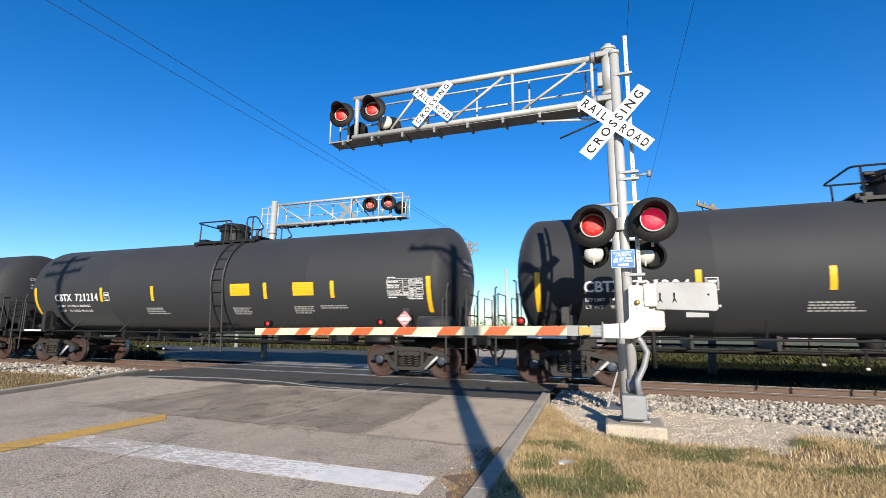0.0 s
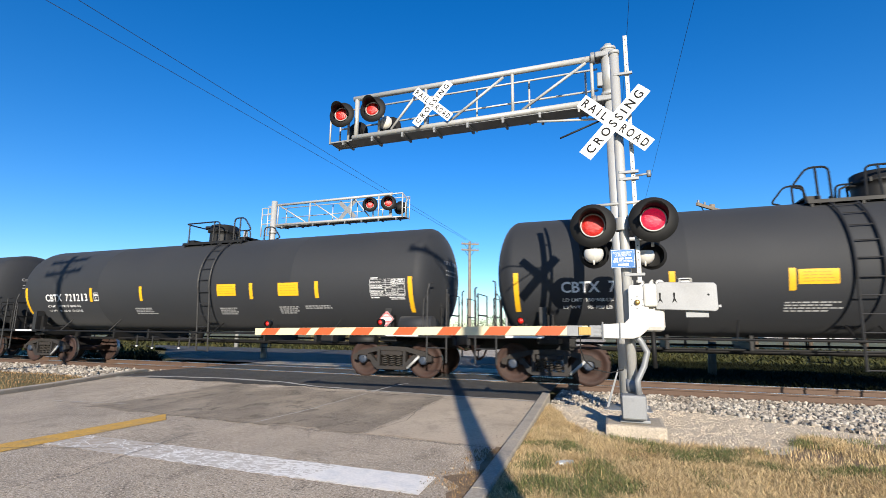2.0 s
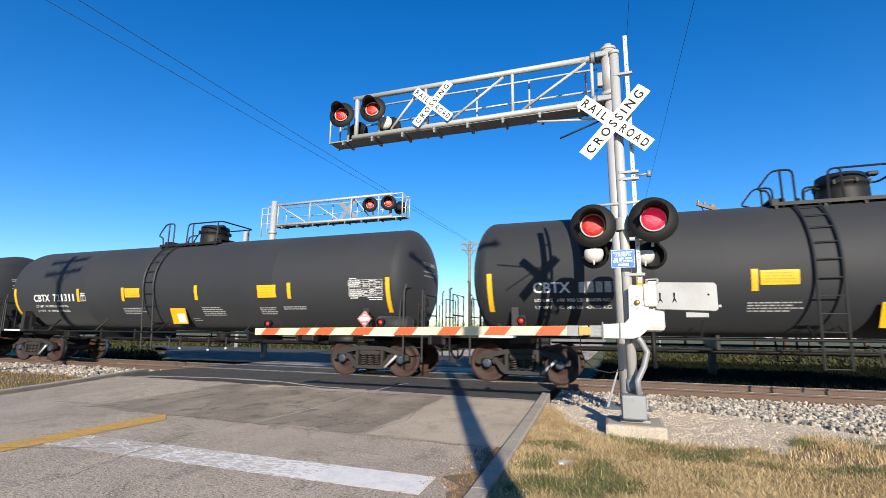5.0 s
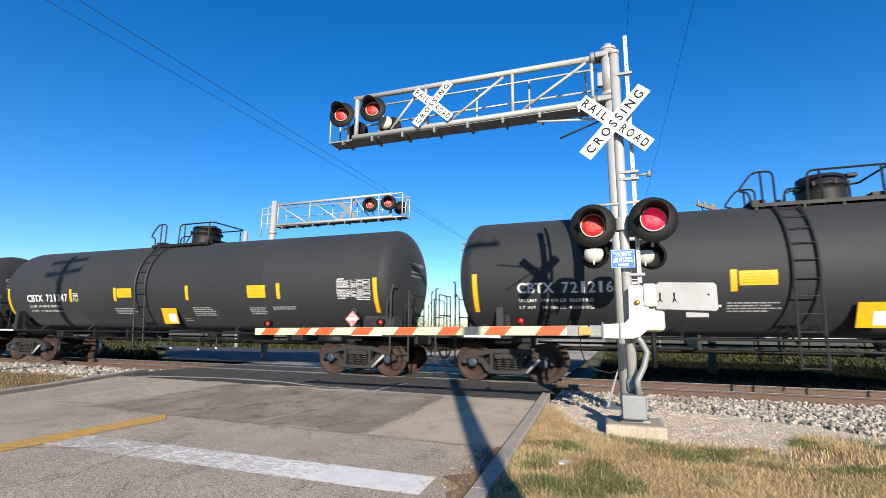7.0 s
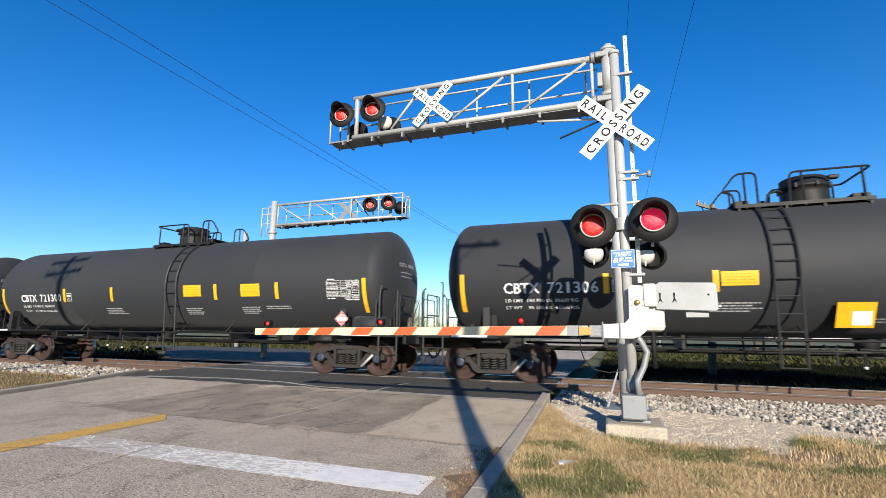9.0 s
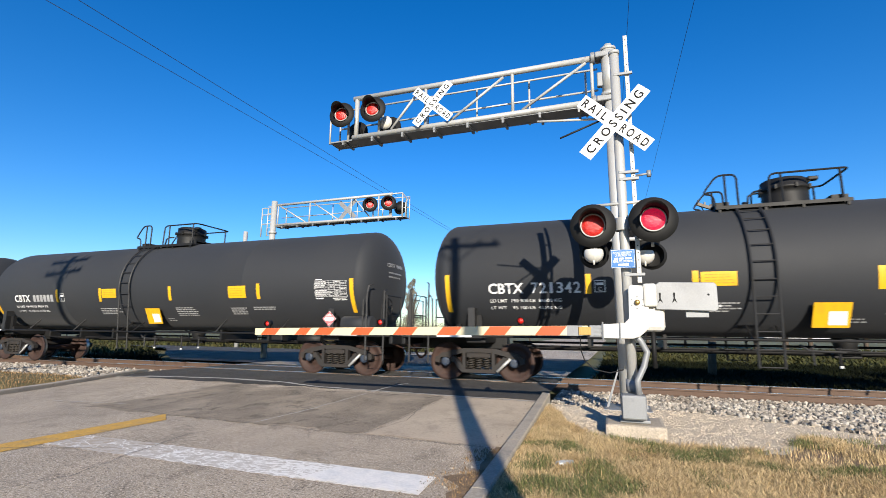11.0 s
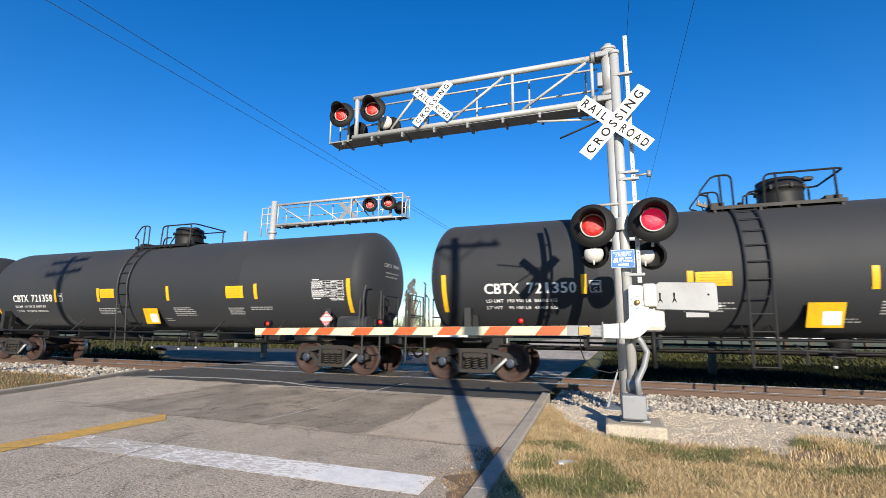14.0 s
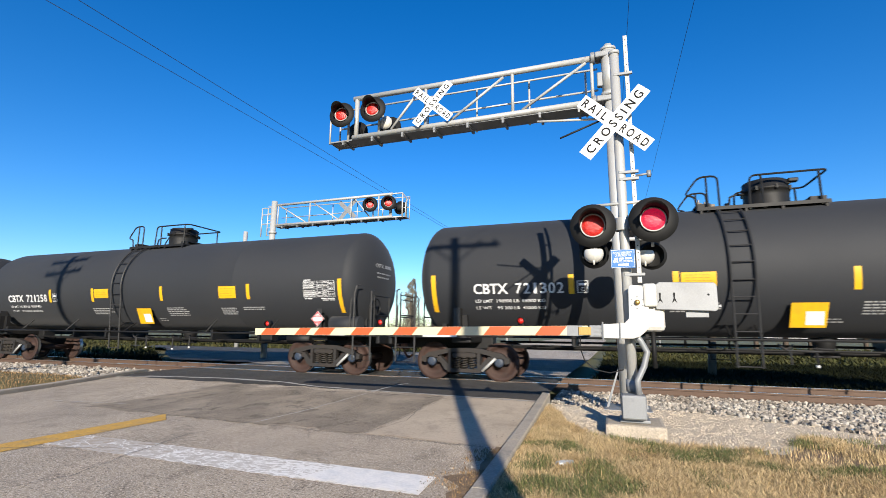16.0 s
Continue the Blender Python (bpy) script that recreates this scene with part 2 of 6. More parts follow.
def worn_paint(name, road_tone, thin, thick, x_bare, x_full):
    """Brushed road paint, thin and crazed at one end (x_bare) and thick at the other (x_full)."""
    m = bpy.data.materials.new(name)
    m.use_nodes = True
    nt = m.node_tree
    b = nt.nodes["Principled BSDF"]
    co = nt.nodes.new("ShaderNodeTexCoord")
    sep = nt.nodes.new("ShaderNodeSeparateXYZ")
    nt.links.new(co.outputs["Object"], sep.inputs[0])
    grow = nt.nodes.new("ShaderNodeMapRange")
    grow.inputs["From Min"].default_value, grow.inputs["From Max"].default_value = x_bare, x_full
    grow.inputs["To Min"].default_value, grow.inputs["To Max"].default_value = -0.10, 0.42
    nt.links.new(sep.outputs["X"], grow.inputs["Value"])

    def cover(scale, stretch, lo, hi, push):
        mp = nt.nodes.new("ShaderNodeMapping")
        mp.inputs["Scale"].default_value = stretch
        nt.links.new(co.outputs["Object"], mp.inputs["Vector"])
        n = nt.nodes.new("ShaderNodeTexNoise")
        n.inputs["Scale"].default_value, n.inputs["Detail"].default_value, n.inputs["Roughness"].default_value = scale, 7, 0.72
        n.inputs["Distortion"].default_value = 0.6
        nt.links.new(mp.outputs[0], n.inputs["Vector"])
        k = nt.nodes.new("ShaderNodeMath")
        k.operation = "MULTIPLY_ADD"
        nt.links.new(grow.outputs["Result"], k.inputs[0])
        k.inputs[1].default_value = push
        nt.links.new(n.outputs["Fac"], k.inputs[2])
        r = nt.nodes.new("ShaderNodeMapRange")
        r.inputs["From Min"].default_value, r.inputs["From Max"].default_value = lo, hi
        nt.links.new(k.outputs[0], r.inputs["Value"])
        return r.outputs["Result"]

    def mixed(fac, a, c):
        mix = nt.nodes.new("ShaderNodeMix")
        mix.data_type = "RGBA"
        nt.links.new(fac, mix.inputs["Factor"])
        if isinstance(a, tuple):
            mix.inputs["A"].default_value = (*a, 1)
        else:
            nt.links.new(a, mix.inputs["A"])
        mix.inputs["B"].default_value = (*c, 1)
        return mix.outputs["Result"]

    col = mixed(cover(9, (1, 2.2, 1), 0.44, 0.54, 0.45), road_tone, thin)
    col = mixed(cover(20, (0.45, 1.6, 1), 0.572, 0.632, 0.42), col, thick)
    # raised brush strokes that wander across the line
    vor = nt.nodes.new("ShaderNodeTexVoronoi")
    vor.feature = "DISTANCE_TO_EDGE"
    vor.inputs["Scale"].default_value = 3.4
    warp = nt.nodes.new("ShaderNodeTexNoise")
    warp.inputs["Scale"].default_value, warp.inputs["Detail"].default_value = 5, 4
    nt.links.new(co.outputs["Object"], warp.inputs["Vector"])
    add = nt.nodes.new("ShaderNodeMix")
    add.data_type = "RGBA"
    add.inputs["Factor"].default_value = 0.30
    nt.links.new(co.outputs["Object"], add.inputs["A"])
    nt.links.new(warp.outputs["Color"], add.inputs["B"])
    nt.links.new(add.outputs["Result"], vor.inputs["Vector"])
    line = nt.nodes.new("ShaderNodeMapRange")
    line.inputs["From Min"].default_value, line.inputs["From Max"].default_value = 0.030, 0.008
    nt.links.new(vor.outputs["Distance"], line.inputs["Value"])
    col = mixed(line.outputs["Result"], col, thick)
    nt.links.new(col, b.inputs["Base Color"])
    b.inputs["Roughness"].default_value = 0.75
    bp = nt.nodes.new("ShaderNodeBump")
    bp.inputs["Strength"].default_value, bp.inputs["Distance"].default_value = 0.4, 0.008
    nt.links.new(warp.outputs["Fac"], bp.inputs["Height"])
    nt.links.new(bp.outputs[0], b.inputs["Normal"])
    return m


ASPHALT = paving("worn_road", (0.445, 0.358, 0.260), (0.315, 0.254, 0.186), (0.68, 0.585, 0.47), speck=0.85, blots=0.45, streak=0.5)
# dark surfacing near the rails; beyond them its tone doubles as train shade
ASPHALT_DARK = paving("fresh_and_shaded_asphalt", (0.05772, 0.05254, 0.04736), (0.037, 0.03404, 0.03108), (0.1628, 0.148, 0.1295), speck=0.4, blots=0.4)
SLAB = paving("concrete_apron", (0.480, 0.387, 0.281), (0.392, 0.316, 0.230), (0.5772, 0.4884, 0.37), speck=0.26, blots=0.25, streak=0.3, relief=0.35)
ROAD_WHITE = worn_paint("worn_white_paint", (0.40, 0.325, 0.24), (0.50, 0.445, 0.375), (0.79, 0.75, 0.68), -6.4, -1.6)
ROAD_YELLOW = material("worn_yellow_paint", (0.5772, 0.3256, 0.0518), 0.75, 0, 0.35, 45, 6, 0.3, (0.3256, 0.2368, 0.1258), 0.75)
STONE = material("ballast_stone", (0.2901, 0.2614, 0.2196), 0.9, 0, 0.35, 30, 1.8, 0.3, (0.1821, 0.1413, 0.1042), 0.85, island=0.6)
GRAVEL = material("fine_limestone", (0.4085, 0.3419, 0.2544), 0.95, 0, 0.4, 55, 1.6, 0.5, (0.3793, 0.3419, 0.2852), 0.6)
# bed far darker than its stones: shade under the train put into colour
SHADED_BED = material("shaded_ballast_bed", (0.0962, 0.0814, 0.0666), 0.95, 0, 0.45, 22, 2, 0.6, (0.1036, 0.0814, 0.0666), 0.7)
RAIL = material("rail_brown", (0.08492, 0.05032, 0.03271), 0.75, 0.1, 0.2, 30, 2, 0.1, (0.06919, 0.04088, 0.02831), 0.6)
RAIL_TOP = material("polished_railhead", (0.55, 0.54, 0.53), 0.25, 0.9, 0.08, 40, 3, 0.02)
TIE = material("old_tie", (0.074, 0.0555, 0.04292), 0.9, 0, 0.35, 40, 4, 0.3, (0.1184, 0.0888, 0.0666), 0.6)
GRASS = material("dry_grass", (0.4662, 0.3441, 0.1813), 0.9, 0, 0.15, 10, 1.4, 0.0, (0.333, 0.2294, 0.111), 0.9, island=0.55, spec=0.2)
GREEN_GRASS = material("green_grass", (0.111, 0.1221, 0.03552), 0.9, 0, 0.15, 10, 1.4, 0.0, (0.1776, 0.1665, 0.0555), 0.9, island=0.5)


def ground_z(x, y):
    """Height of the ground: nearly level by the road, a low shoulder at the track."""
    z = -0.075 + 0.03 * noise.noise((x * 0.4, y * 0.4, 0)) + 0.015 * noise.noise((x * 1.7, y * 1.7, 3))
    if 8.9 < y <= 15.5:
        z -= min((y - 8.9) * 0.3, 0.3)
    if y > 15.5:
        z -= 0.3 + min((y - 15.5) * 0.06, 0.25)
    return z


def road_z(y):
    """The road climbs to the rails and falls away behind them."""
    if y < 6:
        return -0.10
    if y < 10.6:
        k = (y - 6) / 4.6
        return -0.10 + 0.085 * k * k * (3 - 2 * k)
    if y < 15:
        return -0.015
    return -0.015 - min((y - 15) * 0.02, 0.45)


def sheet(name, xs, ys, zf, mat, label="", category="", kind="structure"):
    verts = [(x, y, zf(x, y)) for y in ys for x in xs]
    n = len(xs)
    faces = [(j * n + i, j * n + i + 1, (j + 1) * n + i + 1, (j + 1) * n + i) for j in range(len(ys) - 1) for i in range(n - 1)]
    me = bpy.data.meshes.new(name)
    me.from_pydata(verts, [], faces)
    me.materials.append(mat)
    for p in me.polygons:
        p.use_smooth = True
    return tagged(new(name, me), label, category, "", kind)


def left_kerb(y):
    """The road's far edge, which flares towards the track."""
    return -11.3 - 0.31 * max(0, y - 6) if y < 10.3 else -12.65


xs = sorted({-900, -400, -150, -70, -40, -25, 25, 50, 120, 300, 900} | {round(-16 + 0.5 * i, 2) for i in range(60)})
ys = sorted({-200, -80, -30, -10, 40, 60, 100, 180, 350, 900, 2500} | {round(-2 + 0.5 * i, 2) for i in range(64)})


def under_road(x, y):
    z = ground_z(x, y)
    return min(z, road_z(y) - 0.14) if (-13.4 < x < -0.7 or (-50 < x < -13 and 14 < y < 35)) else z


sheet("ground", xs, ys, under_road, FIELD, "grass verge and fields reaching the horizon", "ground")
sheet("soil_patch", [-1.10 + 0.25 * i for i in range(60)], [2.0 + 0.25 * i for i in range(33)], lambda x, y: ground_z(x, y) + 0.012, DIRT,
      "bare dry soil under sparse grass beside the road", "soil")


def road_between():
    yy = [-30, -10, 0] + [1 + 0.4 * i for i in range(60)] + [30, 45, 70, 120]
    verts, faces = [], []
    for y in yy:
        l = left_kerb(y)
        for i in range(17):
            x = l + (right_kerb(y) + 0.05 - l) * i / 16
            verts.append((x, y, road_z(y)))
    for j in range(len(yy) - 1):
        for i in range(16):
            a = j * 17 + i
            faces.append((a, a + 1, a + 18, a + 17))
    me = bpy.data.meshes.new("road")
    me.from_pydata(verts, [], faces)
    me.materials.append(ASPHALT)
    return tagged(new("road", me), "worn grey two-lane road crossing the railway", "road", "", "structure")


road = road_between()


def ragged(name, y_near, y_far, x0, x1, lift, mat, label, seed, amp=0.12):
    """A patch of paving with uneven edges, laid across the road."""
    n = 60
    verts, faces = [], []
    for i in range(n + 1):
        x = x0 + (x1 - x0) * i / n
        a = y_near + amp * noise.noise((x * 1.3, seed, 0)) + amp * 0.5 * noise.noise((x * 5, seed, 1))
        b = y_far + amp * noise.noise((x * 1.3, seed + 7, 0))
        for k in range(5):
            y = a + (b - a) * k / 4
            verts.append((x, y, road_z(y) + lift))
    for i in range(n):
        for k in range(4):
            a = i * 5 + k
            faces.append((a, a + 5, a + 6, a + 1))
    me = bpy.data.meshes.new(name)
    me.from_pydata(verts, [], faces)
    me.materials.append(mat)
    return tagged(new(name, me), label, "road", "", "structure")


ragged("asphalt_apron", 9.1, 11.80, -12.6, ROAD_RIGHT - 0.05, 0.008, ASPHALT_DARK, "dark patched asphalt along the rails", 1.0, 0.25)
ragged("asphalt_crossing", 12.10, 13.32, -12.6, ROAD_RIGHT - 0.1, 0.010, ASPHALT_DARK, "dark asphalt between the rails", 5.0, 0.01)
# dark sheet reaching about as far as the train's shadow, which it paints
ragged("shaded_asphalt_far", 13.60, 27.5, -12.6, ROAD_RIGHT - 0.05, 0.008, ASPHALT_DARK, "patched asphalt behind the rails, darkened as the train's shadow", 9.0, 0.2)
ragged("concrete_slab", 5.64, 8.95, -3.05, ROAD_RIGHT - 0.06, 0.006, SLAB, "pale concrete road slab beside the kerb", 3.0, 0.06)
PATCH = paving("oil_stained_paving", (0.350, 0.281, 0.203), (0.190, 0.153, 0.112), (0.4736, 0.3922, 0.296), speck=0.42, blots=0.65, streak=0.6)
ragged("stained_paving", 5.70, 8.90, -8.45, -3.12, 0.005, PATCH, "darker stained paving before the rails", 13.0, 0.22)
FILLER = material("joint_filler", (0.074, 0.06808, 0.06068), 0.95, 0, 0.3, 40, 3, 0.2, (0.1628, 0.148, 0.1258), 0.8)
PALE_CRUST = material("pale_crust", (0.407, 0.3774, 0.333), 0.95, 0, 0.3, 50, 5, 0.3, (0.259, 0.2368, 0.2072), 0.8)


def crack(pts, w, seed, mat=FILLER, name="joint"):
    """A wandering crack or joint in the paving along a line of points."""
    left, right = [], []
    for (xa, ya), (xb, yb) in zip(pts, pts[1:]):
        n = max(2, int(math.hypot(xb - xa, yb - ya) / 0.07))
        L = math.hypot(xb - xa, yb - ya)
        nx, ny = -(yb - ya) / L, (xb - xa) / L
        for i in range(n):
            k = i / n
            x, y = xa + (xb - xa) * k, ya + (yb - ya) * k
            o = 0.03 * noise.noise((x * 3, y * 3, seed)) + 0.02 * noise.noise((x * 11, y * 11, seed))
            h = w * (0.55 + 0.9 * abs(noise.noise((x * 7, y * 7, seed + 4))))
            left.append((x + nx * (o + h), y + ny * (o + h), road_z(y) + 0.0095))
            right.append((x + nx * (o - h), y + ny * (o - h), road_z(y) + 0.0095))
    m = len(left)
    me = bpy.data.meshes.new(name)
    me.from_pydata(left + right, [], [(i, i + 1, m + i + 1, m + i) for i in range(m - 1)])
    me.materials.append(mat)
    ob = new(name, me)
    ob.parent = road


def side_road():
    """The paved corner beyond the track, where the road widens to the left; its dark colour stands in for the train's
    shadow.
    """
    rows = [(14.7, -17.0), (16.5, -19.2), (19.3, -22.8), (23.0, -27.0), (28.0, -33.0), (34.0, -48.0)]
    verts, faces = [], []
    for y, l in rows:
        verts += [(l + (-12.55 - l) * i / 12, y, road_z(y) - 0.004) for i in range(13)]
    for j in range(len(rows) - 1):
        faces += [(j * 13 + i, j * 13 + i + 1, j * 13 + i + 14, j * 13 + i + 13) for i in range(12)]
    me = bpy.data.meshes.new("side_road")
    me.from_pydata(verts, [], faces)
    # the dark surfacing puts the train's shade into this corner's colour
    me.materials.append(ASPHALT_DARK)
    return tagged(new("side_road", me), "worn paving where the road widens beyond the track, darkened as train shade", "road", "", "structure")


side_road()
crack([(-11.2, 5.88), (-8.33, 5.95), (-6.5, 5.71), (-4.92, 5.64), (-3.4, 5.58), (-1.2, 5.53)], 0.007, 1)
crack([(-4.9, 0.8), (-4.80, 2.7), (-4.66, 3.1), (-4.88, 3.89), (-5.10, 4.77), (-4.92, 5.6)], 0.006, 2)
crack([(-8.40, 3.5), (-8.33, 5.04), (-8.62, 6.2), (-8.48, 7.4), (-8.5, 8.9)], 0.007, 3)
crack([(-4.88, 5.7), (-4.8, 7.1), (-4.73, 8.8)], 0.022, 4, PALE_CRUST, "crust")
crack([(-12.4, 9.0), (-10.6, 9.55), (-8.9, 9.75), (-7.4, 9.6), (-6.3, 9.25), (-5.07, 9.14), (-3.01, 9.05), (-1.3, 8.98)], 0.07, 5, PALE_CRUST, "crust")
crack([(-11.6, 9.35), (-9.4, 9.70), (-7.7, 9.62)], 0.11, 15, PALE_CRUST, "crust")
crack([(-4.75, 8.9), (-4.72, 9.9), (-4.6, 10.6)], 0.03, 16, PALE_CRUST, "crust")
crack([(-7.6, 3.0), (-6.8, 3.35), (-5.3, 3.95), (-4.7, 4.6)], 0.006, 17)
crack([(-10.9, 4.9), (-9.6, 5.05), (-8.9, 5.3)], 0.007, 18)
crack([(-3.9, 5.62), (-3.6, 5.2), (-3.0, 4.9), (-2.2, 4.75)], 0.004, 19)
crack([(-9.6, 5.97), (-8.0, 6.22)], 0.02, 6, PALE_CRUST, "crust")
crack([(-3.1, 5.7), (-2.93, 6.68), (-3.2, 8.0), (-3.0, 8.9)], 0.006, 7)
crack([(-1.19, 4.2), (-1.24, 5.5), (-1.30, 7.2), (-1.36, 8.9)], 0.010, 12)


def strip(name, outline, mat, label, parent=None):
    """Paint on the road with an outline in x and y."""
    bm = bmesh.new()
    lift = {"fresh_paint": 0.008, "centre_line": 0.006}.get(name, 0.004)
    vs = [bm.verts.new((x, y, road_z(y) + lift)) for x, y in outline]
    bm.faces.new(vs)
    return tagged(part(name, bm, mat), label, "road marking", "", "structure")


def worn_edge(x0, x1, y, seed, n=50, amp=0.035):
    return [(x0 + (x1 - x0) * i / n, y + amp * noise.noise((i * 0.9, seed, 2))) for i in range(n + 1)]


strip("stop_line", worn_edge(-6.25, -1.55, 3.80, 1) + worn_edge(-1.58, -6.45, 4.30, 2), ROAD_WHITE, "worn white stop line across the lane")
FRESH = material("fresh_white_paint", (0.7912, 0.7482, 0.6794), 0.6, 0, 0.12, 40, 7, 0.1, (0.602, 0.5934, 0.5676), 0.7)
strip("fresh_paint", worn_edge(-2.75, -1.57, 3.82, 5, 16, 0.05) + worn_edge(-1.60, -2.55, 4.27, 6, 16, 0.05), FRESH, "thicker white paint at the stop line's end")
strip("centre_line", [(-6.62, -6.0)] + [(-6.20 + 0.02 * noise.noise((i, 3, 1)), -6 + 0.6 * i) for i in range(20)] + [(-6.62 + 0.03 * noise.noise((i, 9, 1)), 5.75 - 0.6 * i) for i in range(20)],
      ROAD_YELLOW, "worn yellow centre line on the road")


bm = bmesh.new()
drift = [(right_kerb(2.6 + 0.1 * i) + 0.01, 2.6 + 0.1 * i) for i in range(31)] + [(right_kerb(5.6 - 0.1 * i) - 0.02 - 0.36 * max(0.02, 0.55 + 0.9 * noise.noise((i * 0.35, 4.0, 2.0))) * (1 if i > 11 else 0.55), 5.6 - 0.1 * i) for i in range(31)]
bm.faces.new([bm.verts.new((x, y, road_z(y) + 0.0125)) for x, y in drift])
tagged(part("soil_drift", bm, DIRT), "dry brown soil and straw washed against the kerb", "soil", "", "structure")


def kerb(name, pts, label, w=0.16, drop=0.25, rise=0.05):
    """A kerb of cast lengths with open joints along a line; pts give its road-side edge, w its width to the right."""
    top = thing(name, label, "kerb", kind="structure")
    for a, b in zip(pts, pts[1:]):
        a, b = Vector((*a, 0)), Vector((*b, 0))
        n = max(1, round((b - a).length / 1.5))
        for i in range(n):
            p, q = a.lerp(b, i / n), a.lerp(b, (i + 1) / n)
            d = (q - p).normalized()
            s = Vector((d.y, -d.x, 0)) * w
            bm = bmesh.new()
            q = q - d * 0.012
            za, zb = road_z(p.y) + rise, road_z(q.y) + rise
            vs = []
            for pt, z in ((p, za), (q, zb)):
                for off, dz in ((0, -drop), (0, -0.02), (0.02, 0), (0.9, 0), (1, -0.02), (1, -drop)):
                    vs.append(bm.verts.new(pt + s * off + Vector((0, 0, z + dz))))
            for j in range(6):
                bm.faces.new((vs[j], vs[(j + 1) % 6], vs[6 + (j + 1) % 6], vs[6 + j]))
            bm.faces.new(vs[:6])
            bm.faces.new(vs[6:])
            part("kerbstone", bm, CONCRETE, top)
    return top


kerb("kerb_right", [(right_kerb(y), y) for y in (-4.0, 3.9, 5.7, 9.6)], "pale concrete kerb at the grass", 0.15, rise=0.085)
kerb("kerb_left", [(left_kerb(y) - 0.01, y) for y in (10.2, 9.2, 8.2, 7.2, 6.0, 4.0, 0.0)], "pale concrete kerb at the far road edge", 0.22, rise=0.08)


def rail(name, y):
    prof = [(-0.07, -0.172), (0.07, -0.172), (0.07, -0.160), (0.012, -0.140), (0.010, -0.048), (0.036, -0.038), (0.036, -0.006), (0.028, -0.003), (-0.028, -0.003), (-0.036, -0.006), (-0.036, -0.038), (-0.010, -0.048), (-0.012, -0.140), (-0.07, -0.160)]
    bm = bmesh.new()
    for x0, x1 in ((-160, -21.4), (-21.392, -9.5), (-9.492, 2.4), (2.408, 120)):
        a = [bm.verts.new((x0, y + u, v)) for u, v in prof]
        b = [bm.verts.new((x1, y + u, v)) for u, v in prof]
        for i in range(len(prof)):
            bm.faces.new((a[i], b[i], b[(i + 1) % len(prof)], a[(i + 1) % len(prof)]))
        bm.faces.new(a)
        bm.faces.new(b)
    r = tagged(part(name, bm, RAIL), "brown rusted steel rail with a polished head", "rail", "rails", "structure")
    bm = bmesh.new()
    box(bm, (-20, y, -0.0005), (280, 0.052, 0.004))
    part("railhead", bm, RAIL_TOP, r, "bright worn running surface")
    return r


rail("rail_near", TRACK_Y - 0.753)
rail("rail_far", TRACK_Y + 0.753)

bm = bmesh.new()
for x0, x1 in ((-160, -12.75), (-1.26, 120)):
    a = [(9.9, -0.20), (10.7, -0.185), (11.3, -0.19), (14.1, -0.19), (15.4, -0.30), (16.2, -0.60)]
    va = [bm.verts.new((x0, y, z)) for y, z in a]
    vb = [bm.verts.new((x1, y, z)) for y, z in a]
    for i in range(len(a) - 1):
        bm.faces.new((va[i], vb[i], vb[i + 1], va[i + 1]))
tagged(part("shaded_ballast_bed", bm, SHADED_BED), "grey stone trackbed under the rails, darkened for the train's shade", "trackbed", "", "structure")
VERGE_X = [-1.4, -1.1, -0.85, -0.65, -0.30, 0.20, 1.2, 1.7, 2.2, 3.0, 6.0]
VERGE_Y = [8.9, 8.7, 7.9, 7.0, 6.40, 6.14, 6.10, 6.40, 7.30, 7.50, 7.5]


def verge(x):
    """Where the grass gives way to gravel."""
    return float(np.interp(x, VERGE_X, VERGE_Y)) + 0.09 * noise.noise((x * 3.0, 2.0, 5.0))


sheet("gravel_shoulder", [-1.19 + 0.12 * i for i in range(64)], [5.7 + 0.12 * i for i in range(36)],
      lambda x, y: ground_z(x, y) + 0.022 - 0.25 * min(0.4, max(0.0, verge(x) - 0.12 - y)) + 0.008 * noise.noise((x * 6, y * 6, 1)), GRAVEL, "pale fine gravel round the signal foundation", "gravel")


def stones(name, spots, label, mat=None):
    """Loose stones: low-polyhedra, each squashed and turned."""
    base = bmesh.new()
    bmesh.ops.create_icosphere(base, subdivisions=1, radius=1)
    bv = np.array([v.co[:] for v in base.verts])
    bf = [[v.index for v in f.verts] for f in base.faces]
    base.free()
    verts, faces = [], []
    rng = np.random.default_rng(4)
    for x, y, z, s in spots:
        v = bv * (1 + rng.uniform(-0.3, 0.3, (len(bv), 1))) * (s * rng.uniform(0.6, 1.3, 3))
        e = Euler(rng.uniform(0, 6.28, 3)).to_matrix()
        v = v @ np.array(e) + (x, y, z)
        k = len(verts)
        verts += [tuple(p) for p in v]
        faces += [tuple(i + k for i in f) for f in bf]
    me = bpy.data.meshes.new(name)
    me.from_pydata(verts, [], faces)
    me.materials.append(mat or STONE)
    return tagged(new(name, me), label, "ballast", "", "stuff")


rng = np.random.default_rng(7)
spots = []
while len(spots) < 15000:
    x, y = rng.uniform(-1.2, 6.8), rng.uniform(7.6, 11.78)
    edge = 9.5 - 0.62 * min(2.6, max(0.0, x - 0.57)) + 0.2 * noise.noise((x * 2, 0, 3))
    if y < edge + rng.uniform(-0.25, 0.25):
        continue
    z = max(-0.19, ground_z(x, y)) + rng.uniform(-0.015, 0.05)
    spots.append((x, y, z, rng.uniform(0.020, 0.046)))
fine_spots = []
